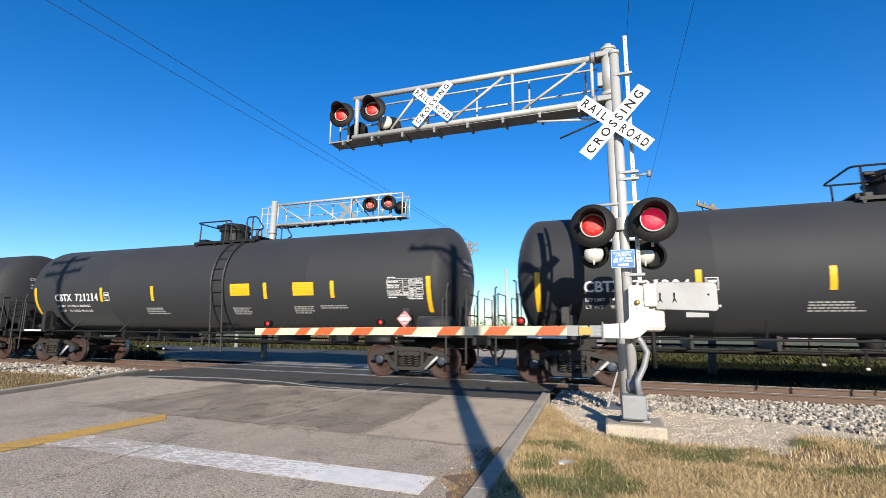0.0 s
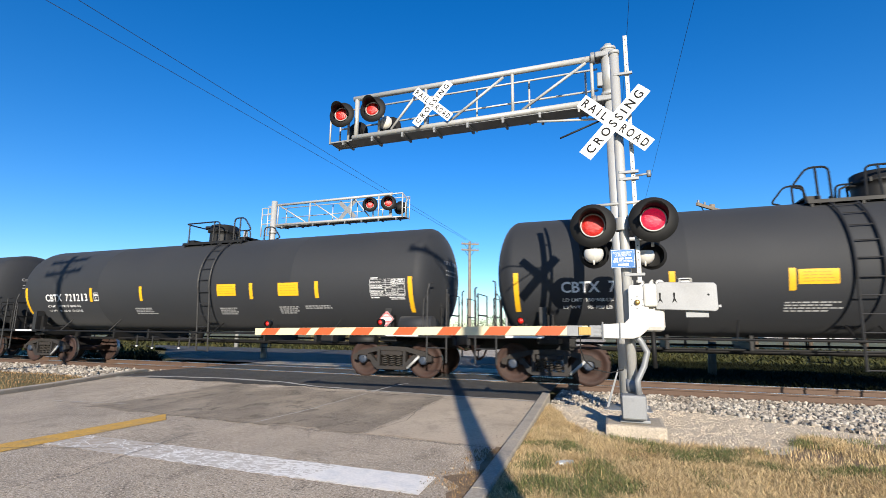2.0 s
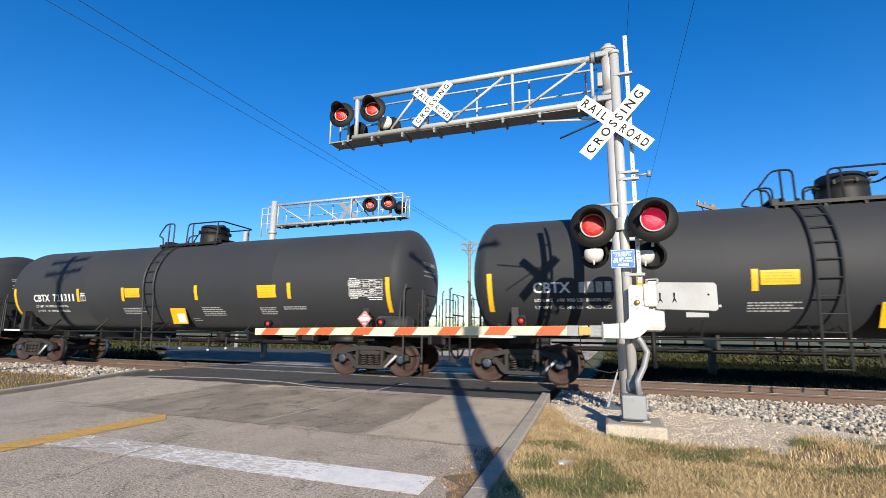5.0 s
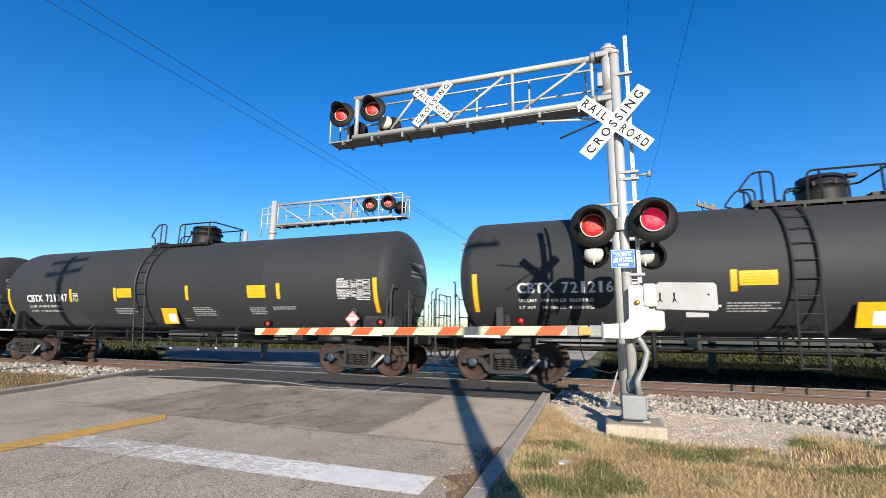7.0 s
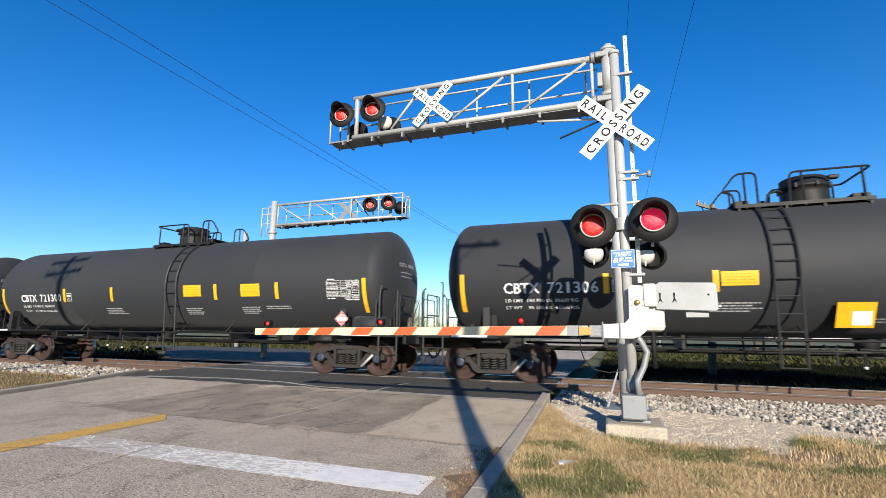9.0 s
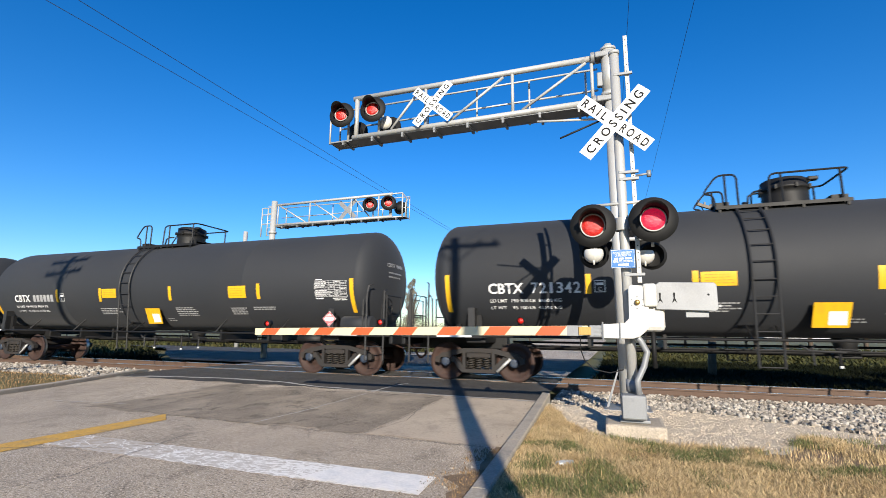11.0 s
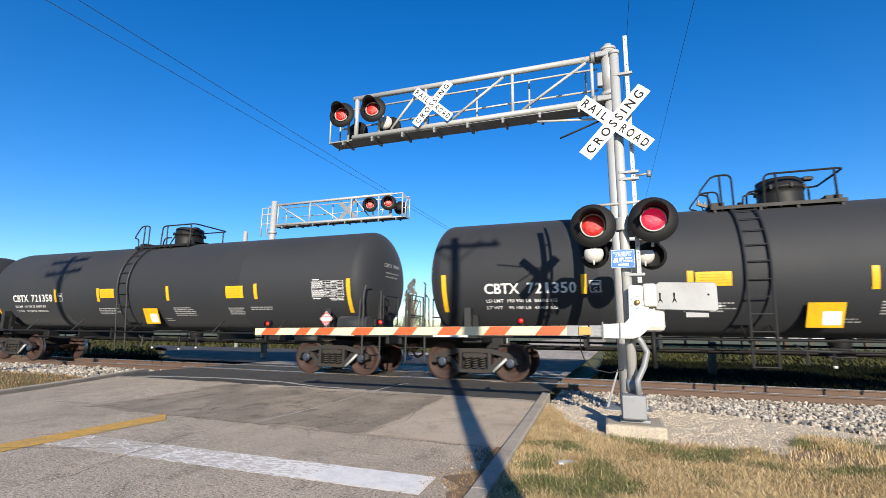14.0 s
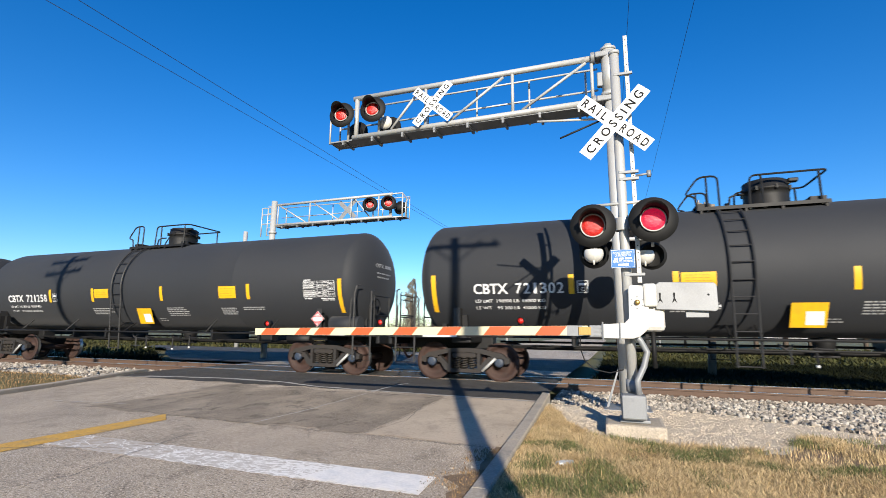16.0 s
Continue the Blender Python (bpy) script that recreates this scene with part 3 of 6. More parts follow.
while len(fine_spots) < 20000:
    x, y = rng.uniform(-1.2, 4.2), rng.uniform(5.9, 9.8)
    if x < right_kerb(y) + 0.15 or y < verge(x) + rng.uniform(-0.2, 0.12):
        continue
    fine_spots.append((x, y, ground_z(x, y) + 0.022, rng.uniform(0.004, 0.010)))
CREAM_STONE = material("cream_gravel", (0.462, 0.3872, 0.2914), 0.95, 0, 0.3, 40, 6, 0.2, (0.4471, 0.372, 0.2835), 0.7, island=0.4)
stones("gravel_stones", fine_spots, "small cream limestone gravel round the signal", CREAM_STONE)
for _ in range(4200):
    x = rng.uniform(-30, -12.6)
    y = rng.uniform(9.3, 11.75)
    spots.append((x, y, -0.17 + rng.uniform(-0.01, 0.04), rng.uniform(0.03, 0.065)))
for _ in range(1500):
    x = rng.uniform(-0.9, 8)
    y = rng.uniform(12.1, 15.2)
    spots.append((x, y, -0.19 - 0.09 * max(0, y - 14.1), rng.uniform(0.025, 0.05)))
for _ in range(160):
    y = rng.uniform(3.2, 9.0)
    spots.append((right_kerb(y) - 0.03 - abs(rng.normal(0, 0.25)), y, road_z(y) + 0.004, rng.uniform(0.004, 0.012)))
stones("ballast_stones", spots, "loose grey and tan ballast stones beside the rails")

ties = thing("ties", "old brown timber ties under the rails", "ties", kind="structure")
bm = bmesh.new()
box(bm, (0, 0, 0), (0.22, 2.6, 0.16), bevel=0.012)
tie_mesh = mesh_of("tie", bm, TIE)
for i in range(70):
    x = -34 + 0.52 * i
    if -12.8 < x < -1.1 or x > 9:
        continue
    t = new("tie", tie_mesh)
    t.parent = ties
    t.location = (x + random.uniform(-0.03, 0.03), TRACK_Y, -0.262)


def blades(name, spots, mat, label, wide=1.0):
    """Grass: each blade a thin bent two-part leaf."""
    rng = np.random.default_rng(11)
    verts, faces = [], []
    for x, y, z, h in spots:
        a = rng.uniform(0, 6.283)
        lean = rng.uniform(0.2, 1.5) * h
        dx, dy = math.cos(a) * lean, math.sin(a) * lean
        w = rng.uniform(0.0025, 0.0055) * wide
        wx, wy = -math.sin(a) * w, math.cos(a) * w
        k = len(verts)
        verts += [(x - wx, y - wy, z - 0.01), (x + wx, y + wy, z - 0.01), (x + dx * 0.35 + wx, y + dy * 0.35 + wy, z + h * 0.6), (x + dx * 0.35 - wx, y + dy * 0.35 - wy, z + h * 0.6), (x + dx, y + dy, z + h * 0.9)]
        faces += [(k, k + 1, k + 2, k + 3), (k + 3, k + 2, k + 4)]
    me = bpy.data.meshes.new(name)
    me.from_pydata(verts, [], faces)
    me.materials.append(mat)
    return tagged(new(name, me), label, "grass", "", "stuff")


dry, green = [], []
while len(dry) + len(green) < 185000:
    y = rng.uniform(3.2, 8.8)
    x = rng.uniform(-1.2, 4.8)
    if x < right_kerb(y) + 0.15 + abs(rng.normal(0, 0.02)) or x > 0.85 * y - 1.0 or y > verge(x) + rng.normal(0, 0.12):
        continue
    patch = noise.noise((x * 1.3, y * 1.5, 8.0)) + 0.55 * noise.noise((x * 3.4, y * 3.4, 2.0))
    bare = 0.9 * noise.noise((x * 1.1 + 5, y * 1.5, 4.0)) + (1.0 if x > 1.45 + 0.25 * noise.noise((y * 2, x, 0)) and y > 5.75 else 0) + 0.35 * noise.noise((x * 5, y * 5, 6.0))
    if rng.random() < min(bare, 0.95):
        continue
    lush = patch + rng.normal(0, 0.10) > 0.21 + (0.3 if x < -0.65 and y > 5.4 else 0) - (0.13 if y < 5.1 and x < 0.2 else 0)
    if lush and rng.random() < 0.25:
        lush = False
    (green if lush else dry).append((x, y, ground_z(x, y) + 0.012, rng.uniform(0.03, 0.095 if lush else 0.085) * min(1.0, 0.35 + 2.2 * max(0.0, x - right_kerb(y) - 0.15))))
blades("dry_grass", dry, GRASS, "short dry tan grass beside the kerb", 0.62)
blades("green_grass", green, GREEN_GRASS, "patches of short green grass beside the kerb", 0.62)
spots = []
for _ in range(9000):
    x, y = rng.uniform(-22, -12.0), rng.uniform(6.2, 9.3)
    if x > left_kerb(y) - 0.4:
        continue
    spots.append((x, y, ground_z(x, y), rng.uniform(0.02, 0.07)))
STRAW = material("brown_straw", (0.222, 0.1421, 0.06808), 0.9, 0, 0.2, 10, 2, 0.0, (0.1332, 0.08528, 0.04085), 0.8, island=0.5, spec=0.2)
blades("grass_far_verge", spots, STRAW, "dry grass beyond the far kerb")
spots = []
for _ in range(2600):
    y = rng.uniform(3.0, 5.5)
    x = right_kerb(y) - abs(rng.normal(0, 0.20)) * (1.1 if y < 4.5 else 0.7)
    if noise.noise((x * 3, y * 2.4, 1.0)) < -0.12:
        continue
    spots.append((x, y, road_z(y) + 0.004, rng.uniform(0.008, 0.030)))
blades("straw_litter", spots, STRAW, "short brown straw on the soil beside the kerb", 0.8)


# ---- tank cars ----
RAD, AXIS = 1.515, 2.66
TC, WB, WR = 7.05, 1.778, 0.457


def on_tank(u, v):
    """A point on the tank's near side: u along the car, v the height at which it shows."""
    a = math.asin(max(-1, min(1, (v - AXIS) / RAD)))
    return (u, -(RAD + 0.004) * math.cos(a), AXIS + (RAD + 0.004) * math.sin(a))


def along(x0, z0):
    """Places a flat outline on the tank, laid along its skin."""
    a0 = math.asin((z0 - AXIS) / RAD)
    def put(u, v):
        a = a0 + v / RAD
        return (x0 + u, -(RAD + 0.011) * math.cos(a), AXIS + (RAD + 0.011) * math.sin(a))
    return put


def wheelset_mesh():
    bm = bmesh.new()
    prof = [(-0.075, 0.10), (-0.075, 0.17), (-0.035, 0.22), (-0.030, 0.36), (-0.062, 0.40), (-0.066, WR - 0.006), (0.045, WR), (0.055, WR + 0.008), (0.062, WR + 0.026), (0.074, WR + 0.022), (0.076, 0.39), (0.010, 0.35), (0.005, 0.22), (0.07, 0.17), (0.07, 0.10)]
    for s in (-1, 1):
        lathe(bm, [(-h * s * -1, r) for h, r in prof], (0, s * 0.755, 0), (0, -s, 0), 40)
    tube(bm, [(0, -0.72, 0), (0, 0.72, 0)], 0.09, 16)
    for s in (-1, 1):
        tube(bm, [(0, s * 0.70, 0), (0, s * 0.98, 0)], 0.075, 14)
    return mesh_of("wheelset", bm, WHEEL)


def cap_mesh():
    bm = bmesh.new()
    for s in (-1,):
        lathe(bm, [(-0.17, 0.10), (-0.17, 0.118), (-0.02, 0.122), (0.0, 0.112), (0.012, 0.085), (0.016, 0.05), (0.016, 0)], (0, s * 1.02, 0), (0, s, 0), 20)
        for k in range(3):
            a = k * 2.094
            lathe(bm, [(0, 0.018), (0.022, 0.018), (0.022, 0)], (math.cos(a) * 0.07, s * 1.03, math.sin(a) * 0.07), (0, s, 0), 6, False)
    return mesh_of("bearing_cap", bm, BLUE_CAP)


def rim_mesh():
    bm = bmesh.new()
    for s in (-1,):
        lathe(bm, [(-0.062, WR - 0.018), (-0.068, WR - 0.004), (-0.05, WR + 0.003), (0.044, WR + 0.003)], (0, s * 0.755, 0), (0, -s, 0), 40)
    return mesh_of("tread", bm, TREAD)


def side_frame_mesh():
    """A cast side frame: a top chord, sloping tension arms and bearing pedestals, with openings between."""
    bm = bmesh.new()
    for s in (-1, 1):
        y0, y1 = s * 0.93, s * 1.05
        for k in (-1, 1):
            plate(bm, [(k * 1.06, 0.60), (k * 0.98, 0.67), (k * 0.42, 0.79), (k * 0.0, 0.80), (k * 0.0, 0.70), (k * 0.40, 0.68), (k * 0.72, 0.60), (k * 0.74, 0.50), (k * 0.71, 0.44), (k * 0.66, 0.44), (k * 0.66, 0.54)][:11], y0, y1)
            plate(bm, [(k * 1.04, 0.60), (k * 1.16, 0.56), (k * 1.16, 0.44), (k * 1.04, 0.42), (k * 1.02, 0.54), (k * 0.90, 0.585), (k * 0.76, 0.54), (k * 0.74, 0.60)], y0 - s * 0.01, y1 + s * 0.01)
            plate(bm, [(k * 0.72, 0.56), (k * 0.64, 0.60), (k * 0.34, 0.30), (k * 0.40, 0.20), (k * 0.52, 0.26)], y0, y1 + s * 0.015)
            plate(bm, [(k * 0.34, 0.72), (k * 0.42, 0.70), (k * 0.42, 0.26), (k * 0.34, 0.26)], y0, y1 + s * 0.02)
            box(bm, (k * 0.889, s * 0.97, 0.585), (0.30, 0.16, 0.06), bevel=0.01)
        plate(bm, [(-0.44, 0.20), (0.44, 0.20), (0.40, 0.285), (-0.40, 0.285)], y0 - s * 0.03, y1 + s * 0.03)
        box(bm, (0, s * 0.98, 0.62), (0.62, 0.20, 0.11), bevel=0.02)
    box(bm, (0, 0, 0.66), (0.42, 2.05, 0.24), bevel=0.03)
    for k in (-1, 1):
        box(bm, (k * 0.37, 0, 0.42), (0.06, 1.6, 0.10))
        for s in (-1, 1):
            box(bm, (k * 0.42, s * 0.755, 0.44), (0.07, 0.10, 0.30), Euler((0, k * 0.15, 0)).to_matrix(), 0.01)
    return mesh_of("side_frame", bm, TRUCK)


def spring_mesh():
    bm = bmesh.new()
    tube(bm, [(0.075 * math.cos(i * 0.9), 0.06 * math.sin(i * 0.9), 0.29 + 0.28 * i / 34) for i in range(35)], 0.017, 6)
    return mesh_of("coil_spring", bm, SPRING)


def lever_mesh():
    bm = bmesh.new()
    for s in (-1,):
        tube(bm, [(0.48, s * 1.085, 0.24), (0.82, s * 1.085, 0.56)], 0.035, 8)
    return mesh_of("brake_tag", bm, SILVER)


WHEELSET, CAP, RIM, SIDE_FRAME, SPRINGS, LEVER = wheelset_mesh(), cap_mesh(), rim_mesh(), side_frame_mesh(), spring_mesh(), lever_mesh()


def hung(name, mesh, parent, loc=(0, 0, 0), label=""):
    ob = new(name, mesh)
    ob.parent = parent
    ob.location = loc
    return tagged(ob, label) if label else ob


def truck(car, x):
    t = hung("truck_frame", SIDE_FRAME, car, (x, 0, 0), "dusty cast steel truck side frames")
    for s in (-1, 1):
        for o in (-0.20, 0.0, 0.20):
            hung("coil_spring", SPRINGS, t, (o, s * 1.0, 0), "grey steel coil spring")
    hung("brake_tag", LEVER, t, label="pale painted brake rod")
    for k in (-1, 1):
        w = hung("wheelset", WHEELSET, car, (x + k * WB / 2, 0, WR), "rust-brown steel wheels on an axle")
        hung("bearing_cap", CAP, w, label="blue bearing end cap")
        hung("bearing_cap", CAP, w, label="blue bearing end cap").rotation_euler = (0, 0, math.pi)
        hung("tread", RIM, w, label="bright worn wheel tread")
        hung("tread", RIM, w, label="bright worn wheel tread").rotation_euler = (0, 0, math.pi)


def bar_path(pts, r, name, car, mat=STEEL_BLACK, seg=6, label=""):
    bm = bmesh.new()
    for p in pts:
        tube(bm, p, r, seg)
    return part(name, bm, mat, car, label)


def tank_car(style):
    """A black tank car. style 1 has its ladder to the manway's right, style -1 to its left."""
    car = thing("tank_car", "black cylindrical railway tank car with yellow panels rolling on the rails", "tank car", group="tank cars of the train")
    bm = bmesh.new()
    head = [(-8.42 + 0.62 * (1 - math.cos(a)), RAD * math.sin(a)) for a in [math.pi / 2 * i / 12 for i in range(13)]]
    prof = [(h, r if r > 1e-4 else 0) for h, r in head] + [(-4, RAD), (-3.985, RAD + 0.003), (-3.97, RAD), (0, RAD), (3.97, RAD), (3.985, RAD + 0.003), (4, RAD)] + [(-h, r if r > 1e-4 else 0) for h, r in reversed(head)]
    lathe(bm, prof, (0, 0, AXIS), (1, 0, 0), 72)
    part("tank", bm, TANK, car, "dull black painted tank with rounded ends")
    for k in (-1, 1):
        bm = bmesh.new()
        box(bm, (k * 7.75, 0, 0.93), (2.5, 0.42, 0.36), bevel=0.03)
        box(bm, (k * 7.05, 0, 1.08), (0.5, 2.6, 0.30), bevel=0.03)
        for s in (-1, 1):
            plate(bm, [(k * 6.86, 1.05), (k * 7.24, 1.05), (k * 7.20, 1.62), (k * 6.90, 1.62)], s * 1.30, s * 1.18)
            box(bm, (k * 7.05, s * 1.34, 1.33), (0.05, 0.20, 0.58))
        box(bm, (k * 7.55, 0, 1.33), (1.2, 1.2, 0.50), bevel=0.03)
        box(bm, (k * 7.62, 0, 1.26), (0.12, 1.9, 0.30))
        box(bm, (k * 8.0, 0, 1.12), (1.9, 3.0, 0.035))
        box(bm, (k * 8.95, 0, 0.98), (0.10, 2.9, 0.22), bevel=0.02)
        box(bm, (k * 7.9, -1.5, 1.10), (2.1, 0.03, 0.09))
        box(bm, (k * 7.9, 1.5, 1.10), (2.1, 0.03, 0.09))
        part("end_frame", bm, STEEL_BLACK, car, "black stub sill, saddle and end deck")
        for s in (-1, 1):
            bm = bmesh.new()
            box(bm, (k * 7.12, s * 1.46, 1.45), (0.17, 0.02, 0.70), bevel=0.004)
            box(bm, (k * 7.05, s * 1.33, 1.45), (0.02, 0.26, 0.70), bevel=0.004)
            part("saddle_post", bm, LADDER_STEEL, car, "upright steel post beside the tank saddle")
    for k in (-1, 1):
        bm = bmesh.new()
        box(bm, (k * 9.0, 0, 0.84), (0.36, 0.16, 0.16), bevel=0.02)
        box(bm, (k * 9.08, 0, 0.84), (0.12, 0.24, 0.30), bevel=0.04)
        tube(bm, [(k * 8.9, 0.25, 0.80), (k * 9.0, 0.27, 0.55), (k * 9.12, 0.2, 0.45)], 0.03, 8)
        tube(bm, [(k * 8.92, -1.35, 0.90), (k * 8.98, -0.6, 0.72), (k * 9.02, -0.1, 0.74)], 0.018, 6)
        part("coupler", bm, RUST, car, "rusty knuckle coupler and air hose")
    bar_path([[(-6.9, s * 1.49, 1.10), (6.9, s * 1.49, 1.10)] for s in (-1, 1)], 0.028, "side_pipe", car, label="long thin pipe along the tank's foot")
    bar_path([[(-6.6, -0.25, 0.86), (6.6, -0.25, 0.86)], [(-6.6, 0.3, 0.80), (6.6, 0.3, 0.80)]], 0.03, "brake_pipe", car)
    bar_path([[(-6.6, 1.15, 0.93), (6.6, 1.15, 0.93)], [(-6.2, 1.30, 0.74), (5.2, 1.30, 0.74)]], 0.034, "train_line", car, label="black air line under the tank")
    for x in (-4.4, -2.7, 2.3, 4.2):
        bm = bmesh.new()
        box(bm, (x, 0.4, 1.02), (0.08, 1.7, 0.34), bevel=0.01)
        part("pipe_hanger", bm, STEEL_BLACK, car)
    # crossed operating levers beside the outlet
    for a, b in (((-0.30, 1.02), (-0.16, 0.90)), ((-0.16, 0.90), (-0.04, 1.02)), ((-0.16, 0.90), (0.45, 0.88)), ((-0.10, 0.92), (-0.09, 0.62))):
        bar_path([[(style * -a[0], -1.22, a[1]), (style * -b[0], -1.22, b[1])]], 0.022, "valve_lever", car, LADDER_STEEL)
    for x in (-5.6, -3.2, 3.1, 5.4):
        bar_path([[(x, -1.49, 1.10), (x + 0.12, -1.18, 1.50)]], 0.022, "pipe_bracket", car)
    # drain pipes and valves that hang below
    for x, z in ((-style * 0.35, 0.62), (-style * 1.5, 0.60), (-style * 2.2, 0.66)):
        bar_path([[(x, -1.2, 1.02), (x, -1.2, z)], [(x - 0.06, -1.2, 0.94), (x + 0.3, -1.2, 0.92)]], 0.026, "drain_pipe", car)
        bm = bmesh.new()
        tube(bm, [(x, -1.2, z), (x, -1.2, z - 0.05)], 0.03, 8)
        part("pipe_cap", bm, WHITE_INK, car, "white pipe cap")
    bm = bmesh.new()
    lathe(bm, [(0, 0.0), (0, 0.24), (0.05, 0.25), (0.25, 0.20), (0.36, 0.16), (0.42, 0.16), (0.42, 0.0)], (-style * 0.9, 0, 1.20), (0, 0, -1), 20)
    box(bm, (-style * 0.9, 0.0, 0.78), (0.5, 0.16, 0.12), bevel=0.02)
    part("bottom_outlet", bm, STEEL_BLACK, car, "black valve housing under the tank")
    bm = bmesh.new()
    tube(bm, [(5.6, -0.7, 0.95), (6.4, -0.7, 0.95)], 0.16, 14)
    part("brake_cylinder", bm, STEEL_BLACK, car)
    bm = bmesh.new()
    box(bm, (4.9, -0.75, 0.98), (0.4, 0.3, 0.3), bevel=0.03)
    part("valve_box", bm, STEEL_BLACK, car)
    bm = bmesh.new()
    tube(bm, [(7.42, -1.25, 1.38), (8.32, -1.25, 1.38)], 0.21, 16)
    part("air_reservoir", bm, TANK, car, "black air reservoir on the end deck")
    for k in (-1, 1):
        bm = bmesh.new()
        box(bm, (k * 7.55, -1.522, 1.102), (0.9, 0.008, 0.05))
        part("reflective_strip", bm, WHITE_INK, car, "white reflective strip on the end deck")
    # end ladders, grab irons and guard rails
    for k in (-1, 1):
        for s in (-1, 1):
            lad = bar_path([[(k * 8.24, s * 1.5, 2.20), (k * 8.24, s * 1.5, 0.44), (k * 8.76, s * 1.5, 0.44), (k * 8.76, s * 1.5, 2.26), (k * 8.76, s * 1.36, 2.30)]], 0.024, "end_ladder", car, LADDER_STEEL)
            bar_path([[(k * 8.24, s * 1.5, 0.80), (k * 8.76, s * 1.5, 0.80)]], 0.016, "rung", lad, LADDER_STEEL)
            bar_path([[(k * 8.12, s * 1.5, 1.12), (k * 8.14, s * 1.5, 2.02), (k * 8.20, s * 1.5, 2.12), (k * 8.25, s * 1.5, 2.02)], [(k * 8.24, s * 1.5, 2.20), (k * 8.26, s * 1.44, 2.42), (k * 8.34, s * 1.34, 2.46)]], 0.020, "grab_iron", car, LADDER_STEEL)
        for a, b in ((-1.3, -0.4), (0.4, 1.3)):
            bar_path([[(k * 8.74, a, 1.12), (k * 8.74, a, 2.15), (k * 8.74, b, 2.15), (k * 8.74, b, 1.12)], [(k * 8.74, a, 1.62), (k * 8.74, b, 1.62)]], 0.02, "guard_rail", car)
    wheel = [[(8.62, -0.95 + 0.24 * math.cos(a), 1.85 + 0.24 * math.sin(a)) for a in [i * 0.3142 for i in range(21)]]]
    wheel += [[(8.62, -0.95, 1.85), (8.62, -0.95 + 0.24 * math.cos(a), 1.85 + 0.24 * math.sin(a))] for a in (0.3, 1.87, 3.44, 5.0)]
    wheel += [[(8.40, -0.95, 1.85), (8.62, -0.95, 1.85)], [(8.42, -0.95, 1.12), (8.42, -0.95, 1.95)]]
    bar_path(wheel, 0.016, "hand_brake", car, label="black hand brake wheel")
    # side ladders: straight from the foot to the tank's waist, then bent over its shoulder
    lx = 0.82 if style > 0 else -0.86
    wide = 0.225
    for s in (-1, 1):
        out = RAD + 0.065
        foot = 0.54
        curve = [(out * math.cos(a), AXIS + out * math.sin(a)) for a in [-0.24 + 0.12 * i for i in range(13)]]
        line = [(1.40, foot)] + curve
        ladder = bar_path([[(lx + o, s * y, z) for y, z in line] for o in (-wide, wide)], 0.026, "ladder", car, LADDER_STEEL, label="dark grey ladder up the tank's side")
        steps = [(1.402 + 0.077 * i * 0.355, foot + 0.02 + 0.355 * i) for i in range(6)]
        steps += [(out * math.cos(a), AXIS + out * math.sin(a)) for a in [0.03 + 0.226 * i for i in range(5)]]
        for y, z in steps:
            bar_path([[(lx - wide, s * y, z), (lx + wide, s * y, z)]], 0.014, "rung", ladder, LADDER_STEEL)
        for o in (-wide, wide):
            bar_path([[(lx + o * 1.05, s * 1.44, 1.02), (lx + o * 1.2, s * 1.30, 1.12), (lx + o * 1.2, s * 0.9, 1.40)]], 0.022, "ladder_stay", ladder, STEEL_BLACK)
    # platform, manway and valve housing on top
    f = style
    bm = bmesh.new()
    for s in (-1, 1):
        box(bm, (f * 0.20, s * 0.70, 4.065), (2.56, 0.24, 0.04))
        box(bm, (f * 0.20, s * 0.825, 4.055), (2.56, 0.02, 0.08))
        for x in (-1.0, -0.2, 0.5, 1.40):
            box(bm, (f * x, s * 0.70, 4.0), (0.05, 0.24, 0.12))
    for x in (-0.92, 1.32):
        box(bm, (f * x, 0, 4.20), (0.30, 1.3, 0.04))
        for s in (-1, 1):
            box(bm, (f * x, s * 0.64, 4.13), (0.30, 0.03, 0.16))
    part("platform", bm, STEEL_BLACK, car, "black grated platform round the manway")
    bm = bmesh.new()
    lathe(bm, [(0, 0.47), (0.02, 0.47), (0.30, 0.465), (0.42, 0.465), (0.43, 0.50), (0.48, 0.50), (0.50, 0.47), (0.66, 0.465), (0.69, 0.42), (0.70, 0)], (f * -0.12, 0, 4.10), (0, 0, 1), 32)
    part("manway", bm, STEEL_BLACK, car, "dark grey round manway housing with a bolted lid")
    for k in range(8):
        a = k * math.pi / 4 + 0.2
        bm = bmesh.new()
        box(bm, (f * -0.12 + 0.51 * math.cos(a), 0.51 * math.sin(a), 4.56), (0.05, 0.05, 0.11), bevel=0.008)
        part("eye_bolt", bm, STEEL_BLACK, car)
    bm = bmesh.new()
    box(bm, (f * -0.62, -0.22, 4.74), (0.20, 0.16, 0.09), bevel=0.02)
    box(bm, (f * -0.50, -0.20, 4.69), (0.16, 0.10, 0.05), bevel=0.01)
    part("lid_hinge", bm, STEEL_BLACK, car)
    bm = bmesh.new()
    lathe(bm, [(0, 0.11), (0.14, 0.11), (0.16, 0.06), (0.24, 0.05), (0.24, 0)], (f * 0.66, 0.2, 4.15), (0, 0, 1), 14)
    part("relief_valve", bm, STEEL_BLACK, car)
    bm = bmesh.new()
    tube(bm, [(f * 0.40, -0.30, 4.46), (f * 0.58, -0.32, 4.46), (f * 0.70, -0.34, 4.40), (f * 0.74, -0.35, 4.16)], 0.025, 8)
    part("vent_pipe", bm, STEEL_BLACK, car)

    def bent(pts):
        """A pipe bent through points, with rounded corners."""
